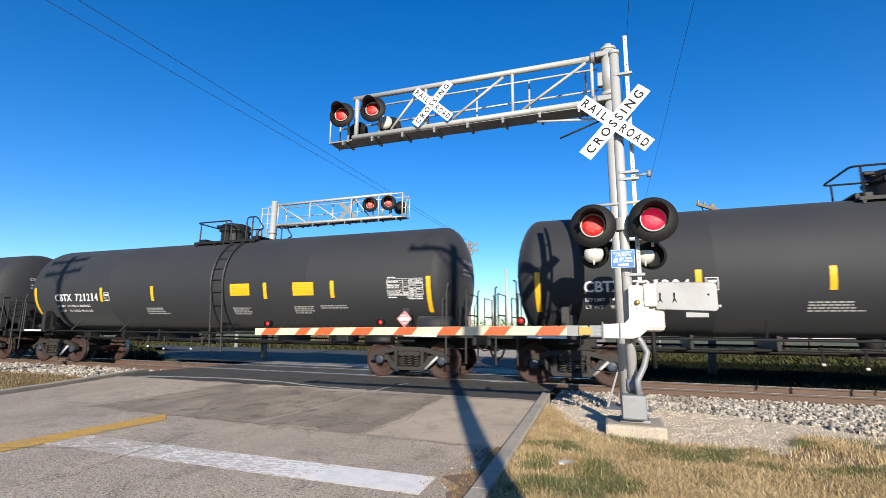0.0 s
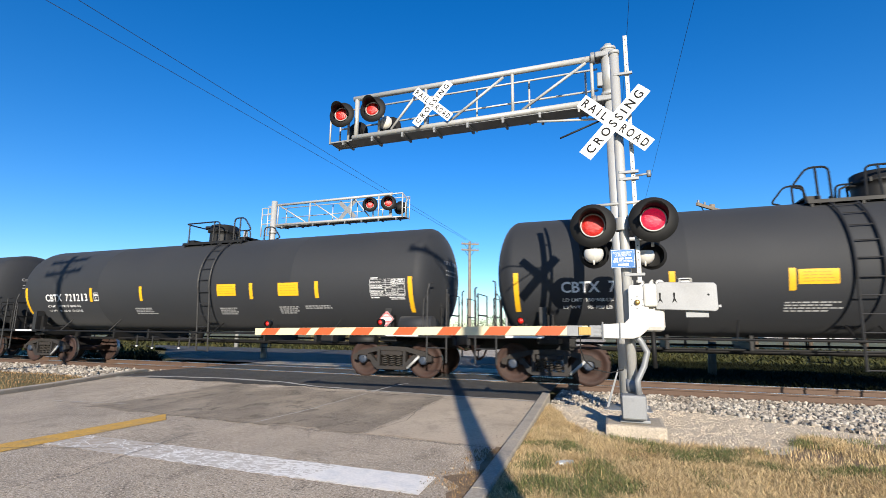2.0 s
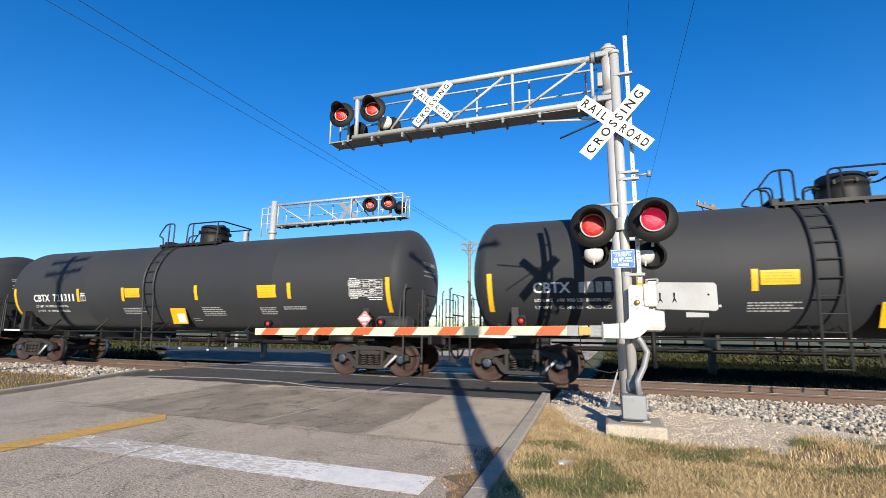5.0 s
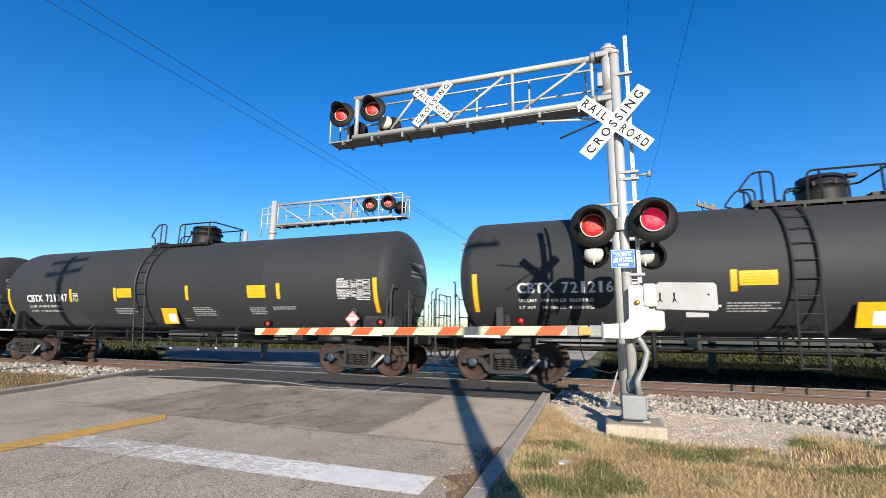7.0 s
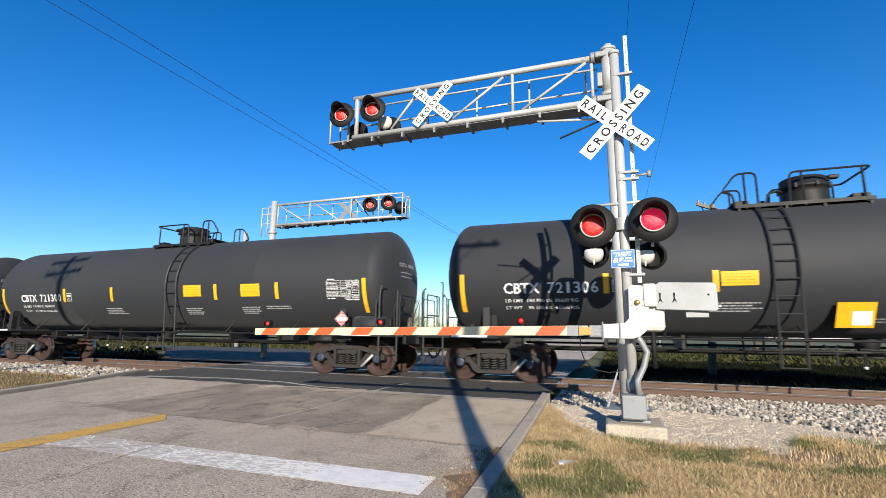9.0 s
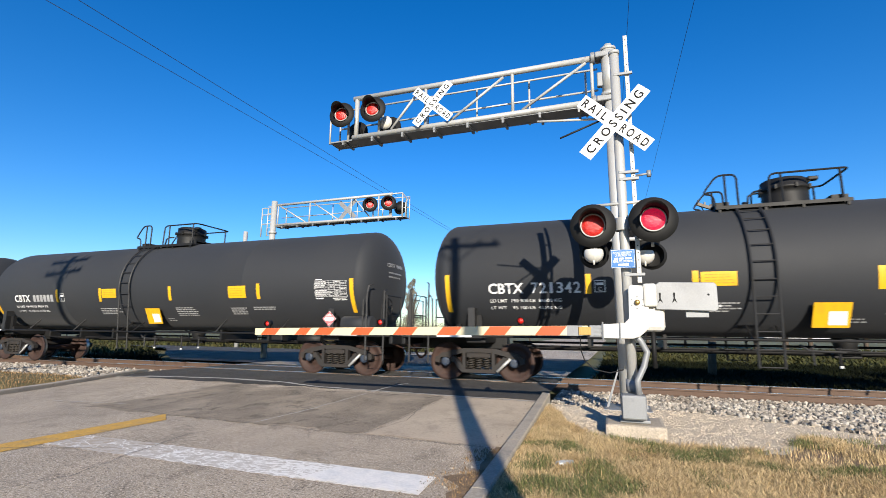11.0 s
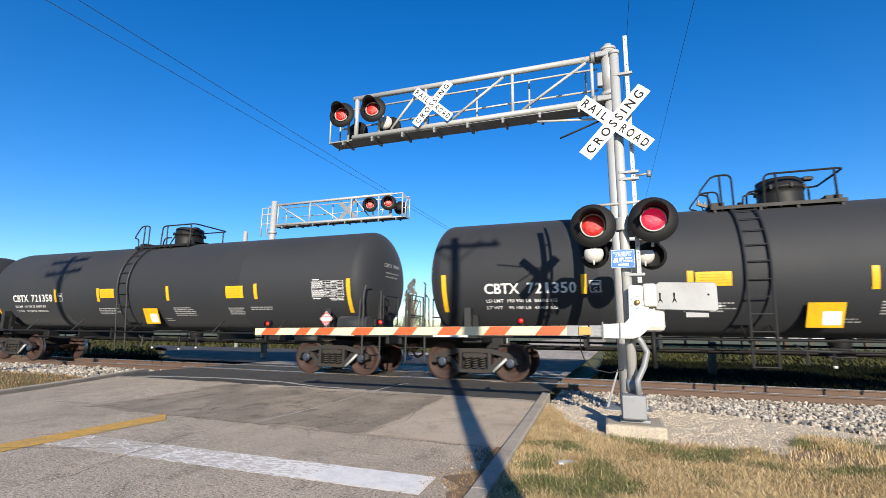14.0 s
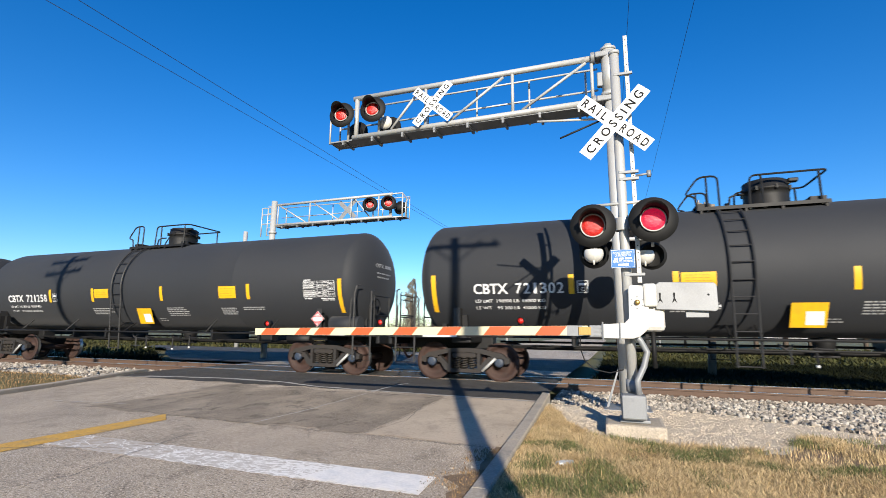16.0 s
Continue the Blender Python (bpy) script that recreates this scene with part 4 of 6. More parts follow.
        pts = [Vector(p) for p in pts]
        out = [pts[0]]
        for a, b, c in zip(pts, pts[1:], pts[2:]):
            d0, d1 = min(0.13, (a - b).length * 0.45), min(0.13, (c - b).length * 0.45)
            p, q = b + (a - b).normalized() * d0, b + (c - b).normalized() * d1
            out += [(p * (1 - k) + b * k) * (1 - k) + (b * (1 - k) + q * k) * k for k in (0.0, 0.33, 0.67, 1.0)]
        return out + [pts[-1]]
    y, zt, zp = 0.72, 4.79, 4.0
    rails = [bent([(f * 0.40, -y, zp), (f * 0.36, -y, zt), (f * -1.12, -y, zt), (f * -1.12, y, zt), (f * 0.36, y, zt), (f * 0.40, y, zp)])]
    for s in (-1, 1):
        rails.append([(f * 0.12, s * y, zp), (f * 0.14, s * y, zt)])
        rails.append([(f * -0.95, s * y, zp), (f * -0.95, s * y, zt)])
        rails.append(bent([(f * 1.00, s * y, zp), (f * 1.00, s * y, zt + 0.06), (f * 1.40, s * y, zt + 0.06), (f * 1.72, s * y, 4.42), (f * 1.50, s * y, 4.40), (f * 1.46, s * y, 4.08)]))
        rails.append([(f * 1.24, s * y, zp), (f * 1.24, s * y, zt + 0.06)])
    for r in rails:
        bar_path([r], 0.024, "handrail", car, label="bent black pipe handrail")
    for x in (0.40, 0.12, -0.95, 1.00, 1.24):
        bm = bmesh.new()
        tube(bm, [(f * x, -0.755, 4.02), (f * x, -0.775, 4.02)], 0.022, 8)
        part("rail_bolt", bm, GREY_INK, car, "pale bolt head at a handrail's foot")
    for k in (-1, 1):
        truck(car, k * TC)
    # yellow bars and panels
    def yellow(name, rs, label):
        for r in rs:
            co, fa = rects([r])
            flat_part(name, co, fa, YELLOW, car, on_tank, label)
    # bars at both ends follow the rounded head seam
    yellow("yellow_bar", [(-7.80, 1.70, -7.68, 2.62), (7.68, 1.70, 7.80, 2.62)], "yellow reflective bar at the tank's end")
    ink = []

    def panel_print(panels):
        out = []
        for x0, z0, x1, z1 in panels:
            n = 5
            for i in range(1, n):
                z = z0 + (z1 - z0) * i / n
                x = x0 + 0.08
                while x < x1 - 0.12:
                    w = random.uniform(0.04, 0.12)
                    out.append((x, z - 0.008, min(x + w, x1 - 0.06), z + 0.008))
                    x += w + 0.03
        co, fa = rects(out)
        tagged(flat_part("panel_print", co, fa, YELLOW_INK, car, lambda u, v: tuple(Vector(on_tank(u, v)) + Vector((0, -0.004, 0))), "faded print on the yellow panel"), kind="stuff")

    if style > 0:
        yellow("yellow_bar", [(x - 0.06, 2.10, x + 0.06, 2.57) for x in (-4.32, -1.95, 2.57, 4.86)], "short yellow reflective bar")
        yellow("yellow_panel", [(1.28, 2.21, 2.00, 2.56), (3.55, 2.18, 4.25, 2.55)], "yellow panel with faint lettering")
        panel_print([(1.28, 2.21, 2.00, 2.56), (3.55, 2.18, 4.25, 2.55)])
        lines = [(-2.35, -1.38, 1.88, 1.66), (1.26, 2.0, 1.86, 1.66), (3.5, 4.2, 1.88, 1.68), (4.4, 5.4, 1.90, 1.84)]
    else:
        yellow("yellow_bar", [(x - 0.06, 2.10, x + 0.06, 2.55) for x in (-4.32, -2.12, 1.08, 4.58)], "short yellow reflective bar")
        yellow("yellow_panel", [(-2.02, 2.22, -1.34, 2.52), (3.46, 2.14, 4.12, 2.50)], "yellow panel with faint lettering")
        panel_print([(-2.02, 2.22, -1.34, 2.52), (3.46, 2.14, 4.12, 2.50)])

        def on_board(u, v, w=0.0):
            """A point on the tilted board that stands off the tank's lower flank."""
            return (u, -1.16 - 0.465 * (v - 1.36) - w, v)
        bm = bmesh.new()
        ring = [(-0.05, 1.36), (0.57, 1.36), (0.60, 1.855), (-0.03, 1.855)]
        a = [bm.verts.new(on_board(u, v)) for u, v in ring]
        b = [bm.verts.new(on_board(u, v, -0.012)) for u, v in ring]
        bm.faces.new(a)
        bm.faces.new(b[::-1])
        for i in range(4):
            bm.faces.new((a[i], b[i], b[(i + 1) % 4], a[(i + 1) % 4]))
        board = part("yellow_board", bm, YELLOW, car, "yellow board with a white patch on the tank's flank")
        co, fa = rects([(0.22, 1.41, 0.53, 1.68)])
        flat_part("white_patch", co, fa, WHITE_INK, board, lambda u, v: on_board(u, v, 0.004), "white patch on the yellow board")
        for u in (0.10, 0.44):
            bar_path([[on_board(u, 1.60, -0.01), (u, -0.95, 1.62)]], 0.02, "board_bracket", board)
        lines = [(-2.25, -1.25, 1.88, 1.66), (1.2, 2.1, 1.88, 1.62), (3.45, 4.15, 1.86, 1.66), (4.3, 5.3, 1.88, 1.82), (0.62, 0.95, 1.55, 1.48)]
    for x0, x1, z1, z0 in lines:
        z = z1
        while z > z0:
            x = x0
            end = x1 - random.uniform(0, 0.25) * (x1 - x0)
            while x < end:
                w = random.uniform(0.05, 0.13)
                ink.append((x, z - 0.028, min(x + w, end), z))
                x += w + 0.022
            z -= 0.056
    co, fa = rects(ink)
    tagged(flat_part("small_print", co, fa, GREY_INK, car, on_tank, "rows of small white stencilled print"), kind="stuff")
    # ruled test table
    tab = []
    X0, X1, Z0, Z1 = 6.56, 7.58, 2.13, 2.57
    cols = [X0, 7.02, 7.20, 7.38, X1]
    for i in range(10):
        z = Z0 + (Z1 - Z0) * i / 9
        tab.append((X0, z - 0.003, X1, z + 0.003))
    for x in cols:
        tab.append((x - 0.005, Z0, x + 0.005, Z1))
    for i in range(9):
        z = Z0 + (Z1 - Z0) * (i + 0.5) / 9
        for n, (a, b) in enumerate(zip(cols, cols[1:])):
            if random.random() < (0.35 if n else 0.12):
                continue
            x, end = a + 0.025, b - 0.02 - random.uniform(0, 0.25) * (b - a)
            while x < end - 0.02:
                w = random.uniform(0.03, 0.09)
                tab.append((x, z - 0.009, min(x + w, end), z + 0.009))
                x += w + 0.02
    tab += [(X0 + 0.02, 2.595, 6.80, 2.62), (X0 + 0.02, 2.075, 6.64, 2.10), (6.67, 2.075, 6.82, 2.10), (7.12, 2.08, 7.30, 2.10), (7.33, 2.08, 7.56, 2.10), (7.16, 2.035, 7.36, 2.055), (7.39, 2.035, 7.56, 2.055)]
    co, fa = rects(tab)
    tagged(flat_part("test_table", co, fa, WHITE_INK, car, on_tank, "white ruled table of stencilled test dates"), kind="stuff")
    # diamond placards on stand-off holders
    for x in (7.08,):
        y = -1.47
        bm = bmesh.new()
        box(bm, (x, y, 1.52), (0.30, 0.012, 0.30), Euler((0, radians(45), 0)).to_matrix())
        pl = part("placard", bm, WHITE_INK, car, "white diamond placard with a red pattern")
        for d0, d1 in ((0.17, 0.205),):
            for q in range(4):
                a, b = q * math.pi / 2, (q + 1) * math.pi / 2
                bm = bmesh.new()
                vs = [bm.verts.new((x + r * math.cos(t), y - 0.009, 1.52 + r * math.sin(t))) for r, t in ((d0, a), (d1, a), (d1, b), (d0, b))]
                bm.faces.new(vs)
                part("red_edge", bm, RED_INK, pl)
        bm = bmesh.new()
        for q in range(9):
            w = 0.17 - abs(q - 4) * 0.035
            if q in (3, 4, 5):
                continue
            vs = [bm.verts.new(p) for p in ((x - w, y - 0.009, 1.52 + (q - 4) * 0.034 - 0.010), (x + w, y - 0.009, 1.52 + (q - 4) * 0.034 - 0.010), (x + w, y - 0.009, 1.52 + (q - 4) * 0.034 + 0.010), (x - w, y - 0.009, 1.52 + (q - 4) * 0.034 + 0.010))]
            bm.faces.new(vs)
        tagged(part("red_pattern", bm, RED_INK, pl), kind="stuff")
        bm = bmesh.new()
        box(bm, (x + 0.02, y + 0.05, 1.36), (0.06, 0.06, 0.52), bevel=0.008)
        part("placard_post", bm, STEEL_BLACK, car)
    # valves on the end deck and small lettering on the heads
    for k in (-1, 1):
        bm = bmesh.new()
        tube(bm, [(k * 7.95, -1.05, 1.13), (k * 7.95, -1.05, 1.34)], 0.07, 10)
        tube(bm, [(k * 7.75, -1.05, 1.24), (k * 8.15, -1.05, 1.24)], 0.04, 8)
        box(bm, (k * 7.70, -1.02, 1.22), (0.16, 0.2, 0.16), bevel=0.02)
        part("deck_valve", bm, STEEL_BLACK, car)
        def on_head(u, v, k=k):
            r = min(math.hypot(u, v - AXIS) / RAD, 0.99)
            return (k * (7.80 + 0.62 * math.sqrt(1 - r * r) + 0.006), u, v)
        co, fa = lettering("CBTX", 0.42, 0.11, 0.01)
        flat_part("head_mark", [((u - 0.55) if k > 0 else (0.55 - u), v + 3.05) for u, v in co], fa, GREY_INK, car, on_head, "small white letters on the tank's end")
        co, fa = rects([(-0.02 + 0.075 * i, 3.06, 0.035 + 0.075 * i, 3.16) for i in range(6)] + [(-0.5 + 0.12 * i, 2.86, -0.42 + 0.12 * i, 2.90) for i in range(7)] + [(-0.5 + 0.12 * i, 2.74, -0.42 + 0.12 * i, 2.78) for i in range(6)])
        tagged(flat_part("head_print", co, fa, GREY_INK, car, on_head), kind="stuff")
    # boxed letter beside the number
    frame_ = [(-4.19, 2.13, -4.175, 2.40), (-3.965, 2.13, -3.95, 2.40), (-4.19, 2.13, -3.95, 2.145), (-4.19, 2.385, -3.95, 2.40), (-4.15, 2.29, -3.99, 2.345)]
    co, fa = rects(frame_)
    flat_part("boxed_mark", co, fa, WHITE_INK, car, on_tank, "small white boxed letter")
    co, fa = lettering("C", 0.07, 0.09)
    flat_part("boxed_letter", co, fa, WHITE_INK, car, along(-4.105, 2.165))
    return car


LABELS = {1: "black railway tank car, ladder behind its manway, rolling past", -1: "black railway tank car, ladder ahead of its manway, rolling past"}
SPACING = 18.265
ORDER = [(1, "721214", -2), (1, "721214", -1), (1, "721204", 0), (1, "721213", 1), (-1, "721349", 2), (-1, "721332", 3), (-1, "721311", 4), (-1, "", 5), (-1, "721347", 6), (-1, "721216", 7),
         (1, "721300", 8), (-1, "721306", 9), (-1, "", 10), (-1, "721342", 11), (-1, "721289", 12), (-1, "721358", 13), (-1, "721350", 14), (-1, "721258", 15), (-1, "721302", 16)]
# place of the leading end of the car with index 0, by time
TRAVEL = [(0.0, -1.62), (0.7, -14.62), (1.5, -29.39), (2.2, -42.37), (3.5, -66.40), (4.2, -79.35), (6.3, -118.09), (7.0, -131.02), (9.0, -167.88), (11.4, -212.17), (12.5, -232.39), (13.0, -241.55), (13.4, -248.95), (14.0, -259.69), (14.5, -268.89), (15.4, -285.47), (16.0, -296.50)]


def run_x(t):
    """The train's place: a smooth curve through the timed places, nearly constant speed."""
    tt, xx = np.array([a for a, b in TRAVEL]), np.array([b for a, b in TRAVEL])
    c = np.polyfit(tt, xx, 3)
    return float(np.polyval(c, t) + np.interp(t, tt, xx - np.polyval(c, tt)))


CARS = []
masters = {}
for style, number, idx in ORDER:
    here = pose(idx * SPACING + 7.7415 + run_x(0), TRACK_Y, 0)
    if style not in masters:
        masters[style] = car = tank_car(style)
        car.matrix_basis = here
    else:
        car = copy_thing(masters[style], here)
    tagged(car, LABELS[style])
    CARS.append((car, idx, number))
def stencil(text, pitch, width, height, bold):
    """A number in evenly spaced stencilled figures."""
    co, fa = [], []
    for i, c in enumerate(text):
        w = width * (0.46 if c == "1" else 1.0)
        a, b = lettering(c, w, height, bold)
        k = len(co)
        co += [(u + pitch * i + (width - w) / 2, v) for u, v in a]
        fa += [tuple(j + k for j in q) for q in b]
    return np.array(co), fa


WEIGHTS = {16: ("190800 LB  86500 KG", "95 200 LB  43200 KG"), 13: ("191 700 LB  86900 KG", "94 300 LB  42800 KG")}
for car, idx, number in CARS:
    co, fa = lettering("CBTX", 0.86, 0.26, 0.018)
    flat_part("reporting_mark", co, fa, WHITE_INK, car, along(-6.68, 2.13), "white stencilled letters")
    if number and idx > -2:
        co, fa = stencil(number, 0.196, 0.155, 0.26, 0.012)
        flat_part("car_number", co, fa, WHITE_INK, car, along(-5.63, 2.13), "white stencilled number")
    else:
        co, fa = rects([(0.19 * i, 0, 0.19 * i + 0.14, 0.25) for i in range(6)])
        flat_part("car_number", co, fa, GREY_INK, car, along(-5.63, 2.13), "illegible white stencilled number")
    high, low = WEIGHTS.get(idx, ("190 900 LB  86600 KG", "95 100 LB  43100 KG"))
    for text, z in (("LD LMT  " + high, 1.93), ("LT WT    " + low, 1.77)):
        co, fa = lettering(text, 1.72, 0.085, 0.008)
        tagged(flat_part("weight_line", co, fa, WHITE_INK, car, along(-6.66, z)), kind="stuff")


# ---- signals at the crossing ----
def crossbuck(parent, c, scale=1.0, turn=0.0, back=False):
    """Two crossed blades lettered RAIL ROAD and CROSSING, facing the road users."""
    s = -1 if not back else 1
    c = Vector(c)
    L, Wd = 1.19 * scale, 0.205 * scale
    for key, deg in (("a", -42.5), ("b", 47.5)):
        bm = bmesh.new()
        y = 0.0 if key == "a" else s * 0.012
        box(bm, (0, y, 0), (L if key == "a" else L * 1.045, 0.006, Wd), bevel=0.002)
        bmesh.ops.rotate(bm, verts=bm.verts, cent=(0, 0, 0), matrix=Euler((0, -radians(deg), 0)).to_matrix())
        bmesh.ops.rotate(bm, verts=bm.verts, cent=(0, 0, 0), matrix=Euler((0, 0, radians(turn))).to_matrix())
        bmesh.ops.translate(bm, verts=bm.verts, vec=c)
        blade = part("blade", bm, GALV if back else SIGN_WHITE, parent, "white reflective crossbuck blade")
        rot = Euler((0, 0, radians(turn))).to_matrix() @ Euler((0, -radians(deg), 0)).to_matrix()
        words = [("R A I L", -L * 0.46, L * 0.345), ("R O A D", L * 0.105, L * 0.365)] if key == "a" else [("C R O S S I N G", -L * 0.46, L * 0.92)]
        if back:
            continue
        for w, x0, wid in words:
            co, fa = lettering(w, wid, Wd * 0.62, 0.016)
            def put(u, v, x0=x0, y=y, rot=rot):
                return tuple(c + rot @ Vector((x0 + u, y - 0.0075, v - Wd * 0.31)))
            flat_part("lettering", co, fa, LETTER, blade, put, "black capital letters")


def signal_lamp(parent, c, dia=0.61, lit=False, face=-1, tilt=0.0):
    """A round black backboard with a hooded red lens; face -1 looks towards the road user."""
    c = Vector(c)
    rot = Euler((0, 0, radians(tilt))).to_matrix()
    k = dia / 0.61
    def turned(bm):
        bmesh.ops.transform(bm, matrix=Matrix.Translation(c) @ rot.to_4x4() @ (Matrix.Identity(4) if face < 0 else Matrix.Rotation(math.pi, 4, "Z")), verts=bm.verts)
    bm = bmesh.new()
    lathe(bm, [(0.0, 0.155 * k), (0.0, 0.305 * k), (-0.012, 0.305 * k), (-0.014, 0.15 * k), (-0.03, 0.15 * k)], (0, 0, 0), (0, -1, 0), 40)
    turned(bm)
    board = part("backboard", bm, BLACK, parent, "round matt black backboard")
    bm = bmesh.new()
    lathe(bm, [(-0.02, 0.17 * k), (-0.10, 0.17 * k), (-0.17, 0.12 * k), (-0.19, 0.06 * k), (-0.19, 0)], (0, 0, 0), (0, -1, 0), 28)
    turned(bm)
    part("housing", bm, BLACK, board)
    bm = bmesh.new()
    lathe(bm, [(0.0, 0.150 * k), (0.02, 0.142 * k), (0.035, 0.10 * k), (0.042, 0.05 * k), (0.044, 0)], (0, 0, 0), (0, -1, 0), 32)
    turned(bm)
    part("lens", bm, LENS_LIT if lit else LENS, board, "bright glowing red lens" if lit else "deep red glass lens")
    bm = bmesh.new()
    lathe(bm, [(0.0, 0.165 * k), (0.03, 0.165 * k), (0.03, 0.150 * k), (0.0, 0.150 * k)], (0, 0, 0), (0, -1, 0), 32)
    turned(bm)
    part("lens_ring", bm, SILVER, board, "bright metal ring round the lens")
    # hood: an open half sleeve above the lens
    bm = bmesh.new()
    n = 22
    rows = []
    for j in range(n + 1):
        a = radians(-22 + (180 + 44) * j / n)
        reach = 0.34 * (0.35 + 0.65 * max(0.0, math.sin(a)) ** 0.6) * k
        rows.append([(math.cos(a) * r, -y, math.sin(a) * r) for r, y in ((0.168 * k, 0.0), (0.172 * k, reach), (0.178 * k, reach), (0.176 * k, 0.0))])
    vs = [[bm.verts.new(p) for p in r] for r in rows]
    for p, q in zip(vs, vs[1:]):
        for i in range(4):
            f = bm.faces.new((p[i], p[(i + 1) % 4], q[(i + 1) % 4], q[i]))
            f.smooth = True
    bm.faces.new(vs[0])
    bm.faces.new(vs[-1])
    turned(bm)
    part("hood", bm, BLACK, board)
    return board


def flasher_mast():
    """The near mast: crossbuck, two pairs of lamps, notice, base and junction box."""
    X, Y = 0.225, 6.85
    m = thing("crossing_signal", "silver crossing signal mast with crossbuck and red flashers", "crossing signal")
    bm = bmesh.new()
    tube(bm, [(X, Y, 0.10), (X, Y, 5.3)], 0.066, 24)
    lathe(bm, [(0, 0.066), (0, 0.078), (0.05, 0.078), (0.07, 0.04), (0.07, 0)], (X, Y, 5.3), (0, 0, 1), 20)
    part("mast", bm, SILVER, m, "silver painted steel pipe")
    bm = bmesh.new()
    tube(bm, [(X, Y, 0.46), (X, Y, 0.62)], 0.085, 24)
    box(bm, (X, Y, 0.115), (0.36, 0.36, 0.04), bevel=0.01)
    for a in (-1, 1):
        for b in (-1, 1):
            tube(bm, [(X + a * 0.13, Y + b * 0.13, 0.09), (X + a * 0.13, Y + b * 0.13, 0.20)], 0.016, 6)
    part("base_plate", bm, GALV, m)
    bm = bmesh.new()
    box(bm, (X - 0.01, Y - 0.20, 0.30), (0.30, 0.24, 0.30), bevel=0.03)
    box(bm, (X - 0.01, Y - 0.325, 0.30), (0.27, 0.012, 0.26), bevel=0.005)
    tube(bm, [(X - 0.01, Y - 0.34, 0.40), (X - 0.01, Y - 0.325, 0.40)], 0.018, 8)
    part("junction_box", bm, GALV, m, "grey cast junction box at the mast's foot")
    bm = bmesh.new()
    tube(bm, [(X + 0.06, Y - 0.22, 0.44), (X + 0.05, Y - 0.22, 0.62), (X + 0.14, Y - 0.20, 0.80), (X + 0.19, Y - 0.17, 0.98), (X + 0.12, Y - 0.17, 1.12), (X + 0.02, Y - 0.2, 1.25)], 0.04, 10)
    part("cable_conduit", bm, GALV, m, "grey flexible conduit")
    # perforated upright beside the mast
    bm = bmesh.new()
    PX, PY = 0.392, 6.85
    box(bm, (PX - 0.003, PY, 3.73), (0.055, 0.055, 3.68), bevel=0.004)
    up = part("perforated_post", bm, WHITE, m, "white perforated square post")
    bm = bmesh.new()
    for i in range(36):
        tube(bm, [(PX - 0.003, PY - 0.0285, 2.0 + i * 0.1), (PX - 0.003, PY - 0.030, 2.0 + i * 0.1)], 0.008, 8)
    part("post_holes", bm, BLACK, up)
    for z in (2.0, 3.35, 3.45, 4.95):
        bm = bmesh.new()
        box(bm, ((X + PX) / 2 + 0.02, Y - 0.05, z), (0.26, 0.04, 0.04), bevel=0.005)
        part("clamp", bm, GALV, m)
    bm = bmesh.new()
    tube(bm, [(PX + 0.02, PY, 3.40), (PX + 0.22, PY, 3.42)], 0.016, 8)
    tube(bm, [(PX + 0.20, PY, 3.37), (PX + 0.20, PY, 3.46)], 0.03, 8)
    part("spigot", bm, GALV, m)
    # crossarm that carries the lamps
    bm = bmesh.new()
    tube(bm, [(-0.24, Y - 0.02, 3.00), (0.68, Y - 0.02, 3.02)], 0.022, 10)
    tube(bm, [(-0.16, Y, 2.70), (0.60, Y, 2.72)], 0.035, 10)
    lathe(bm, [(-0.09, 0.11), (0.09, 0.11)], (X, Y, 2.71), (0, 0, 1), 20)
    tube(bm, [(-0.16, Y, 2.38), (-0.16, Y, 2.72)], 0.02, 8)
    tube(bm, [(0.58, Y, 2.38), (0.58, Y, 2.72)], 0.02, 8)
    part("crossarm", bm, SILVER, m)
    signal_lamp(m, (-0.178, Y - 0.25, 2.665), 0.61, False)
    signal_lamp(m, (0.585, Y - 0.25, 2.70), 0.61, True)
    # lower pair, turned to the other side: pale hoods below
    for x, dy in ((-0.185, 0.0), (0.58, 0.33)):
        bm = bmesh.new()
        lathe(bm, [(0.0, 0.16), (0.05, 0.17), (0.06, 0.20), (0.07, 0.20), (0.07, 0.17), (0.12, 0.13), (0.15, 0)], (x, Y - 0.10 + dy, 2.30), (0, 1, 0), 28)
        part("rear_lamp", bm, BLACK, m, "black lamp facing the other way")
        bm = bmesh.new()
        lathe(bm, [(0, 0.0), (0.02, 0.06), (0.06, 0.115), (0.12, 0.13), (0.14, 0.13)], (x - 0.3 * dy, Y - 0.28 + dy, 2.29), (0, 1, 0), 24)
        bmesh.ops.bisect_plane(bm, geom=bm.verts[:] + bm.edges[:] + bm.faces[:], plane_co=(0, 0, 2.345), plane_no=(0, 0, 1), clear_outer=True)
        part("lamp_cover", bm, WHITE, m, "white rounded lamp cover")
        bm = bmesh.new()
        tube(bm, [(x - 0.3 * dy, Y - 0.22 + dy, 2.20), (x - 0.3 * dy, Y - 0.22 + dy, 2.13)], 0.014, 8)
        part("drain_stub", bm, WHITE, m)
    crossbuck(m, (0.178, Y - 0.16, 4.168))
    bm = bmesh.new()
    box(bm, (0.20, Y - 0.075, 4.19), (0.10, 0.14, 0.16), bevel=0.01)
    part("sign_bracket", bm, GALV, m)
    bm = bmesh.new()
    tube(bm, [(0.18, Y, 4.30), (-0.93, Y + 0.02, 4.42)], 0.018, 8)
    part("white_rod", bm, WHITE, m)
    bm = bmesh.new()
    tube(bm, [(0.18, Y, 4.36), (-0.56, Y - 0.35, 3.95)], 0.014, 8)
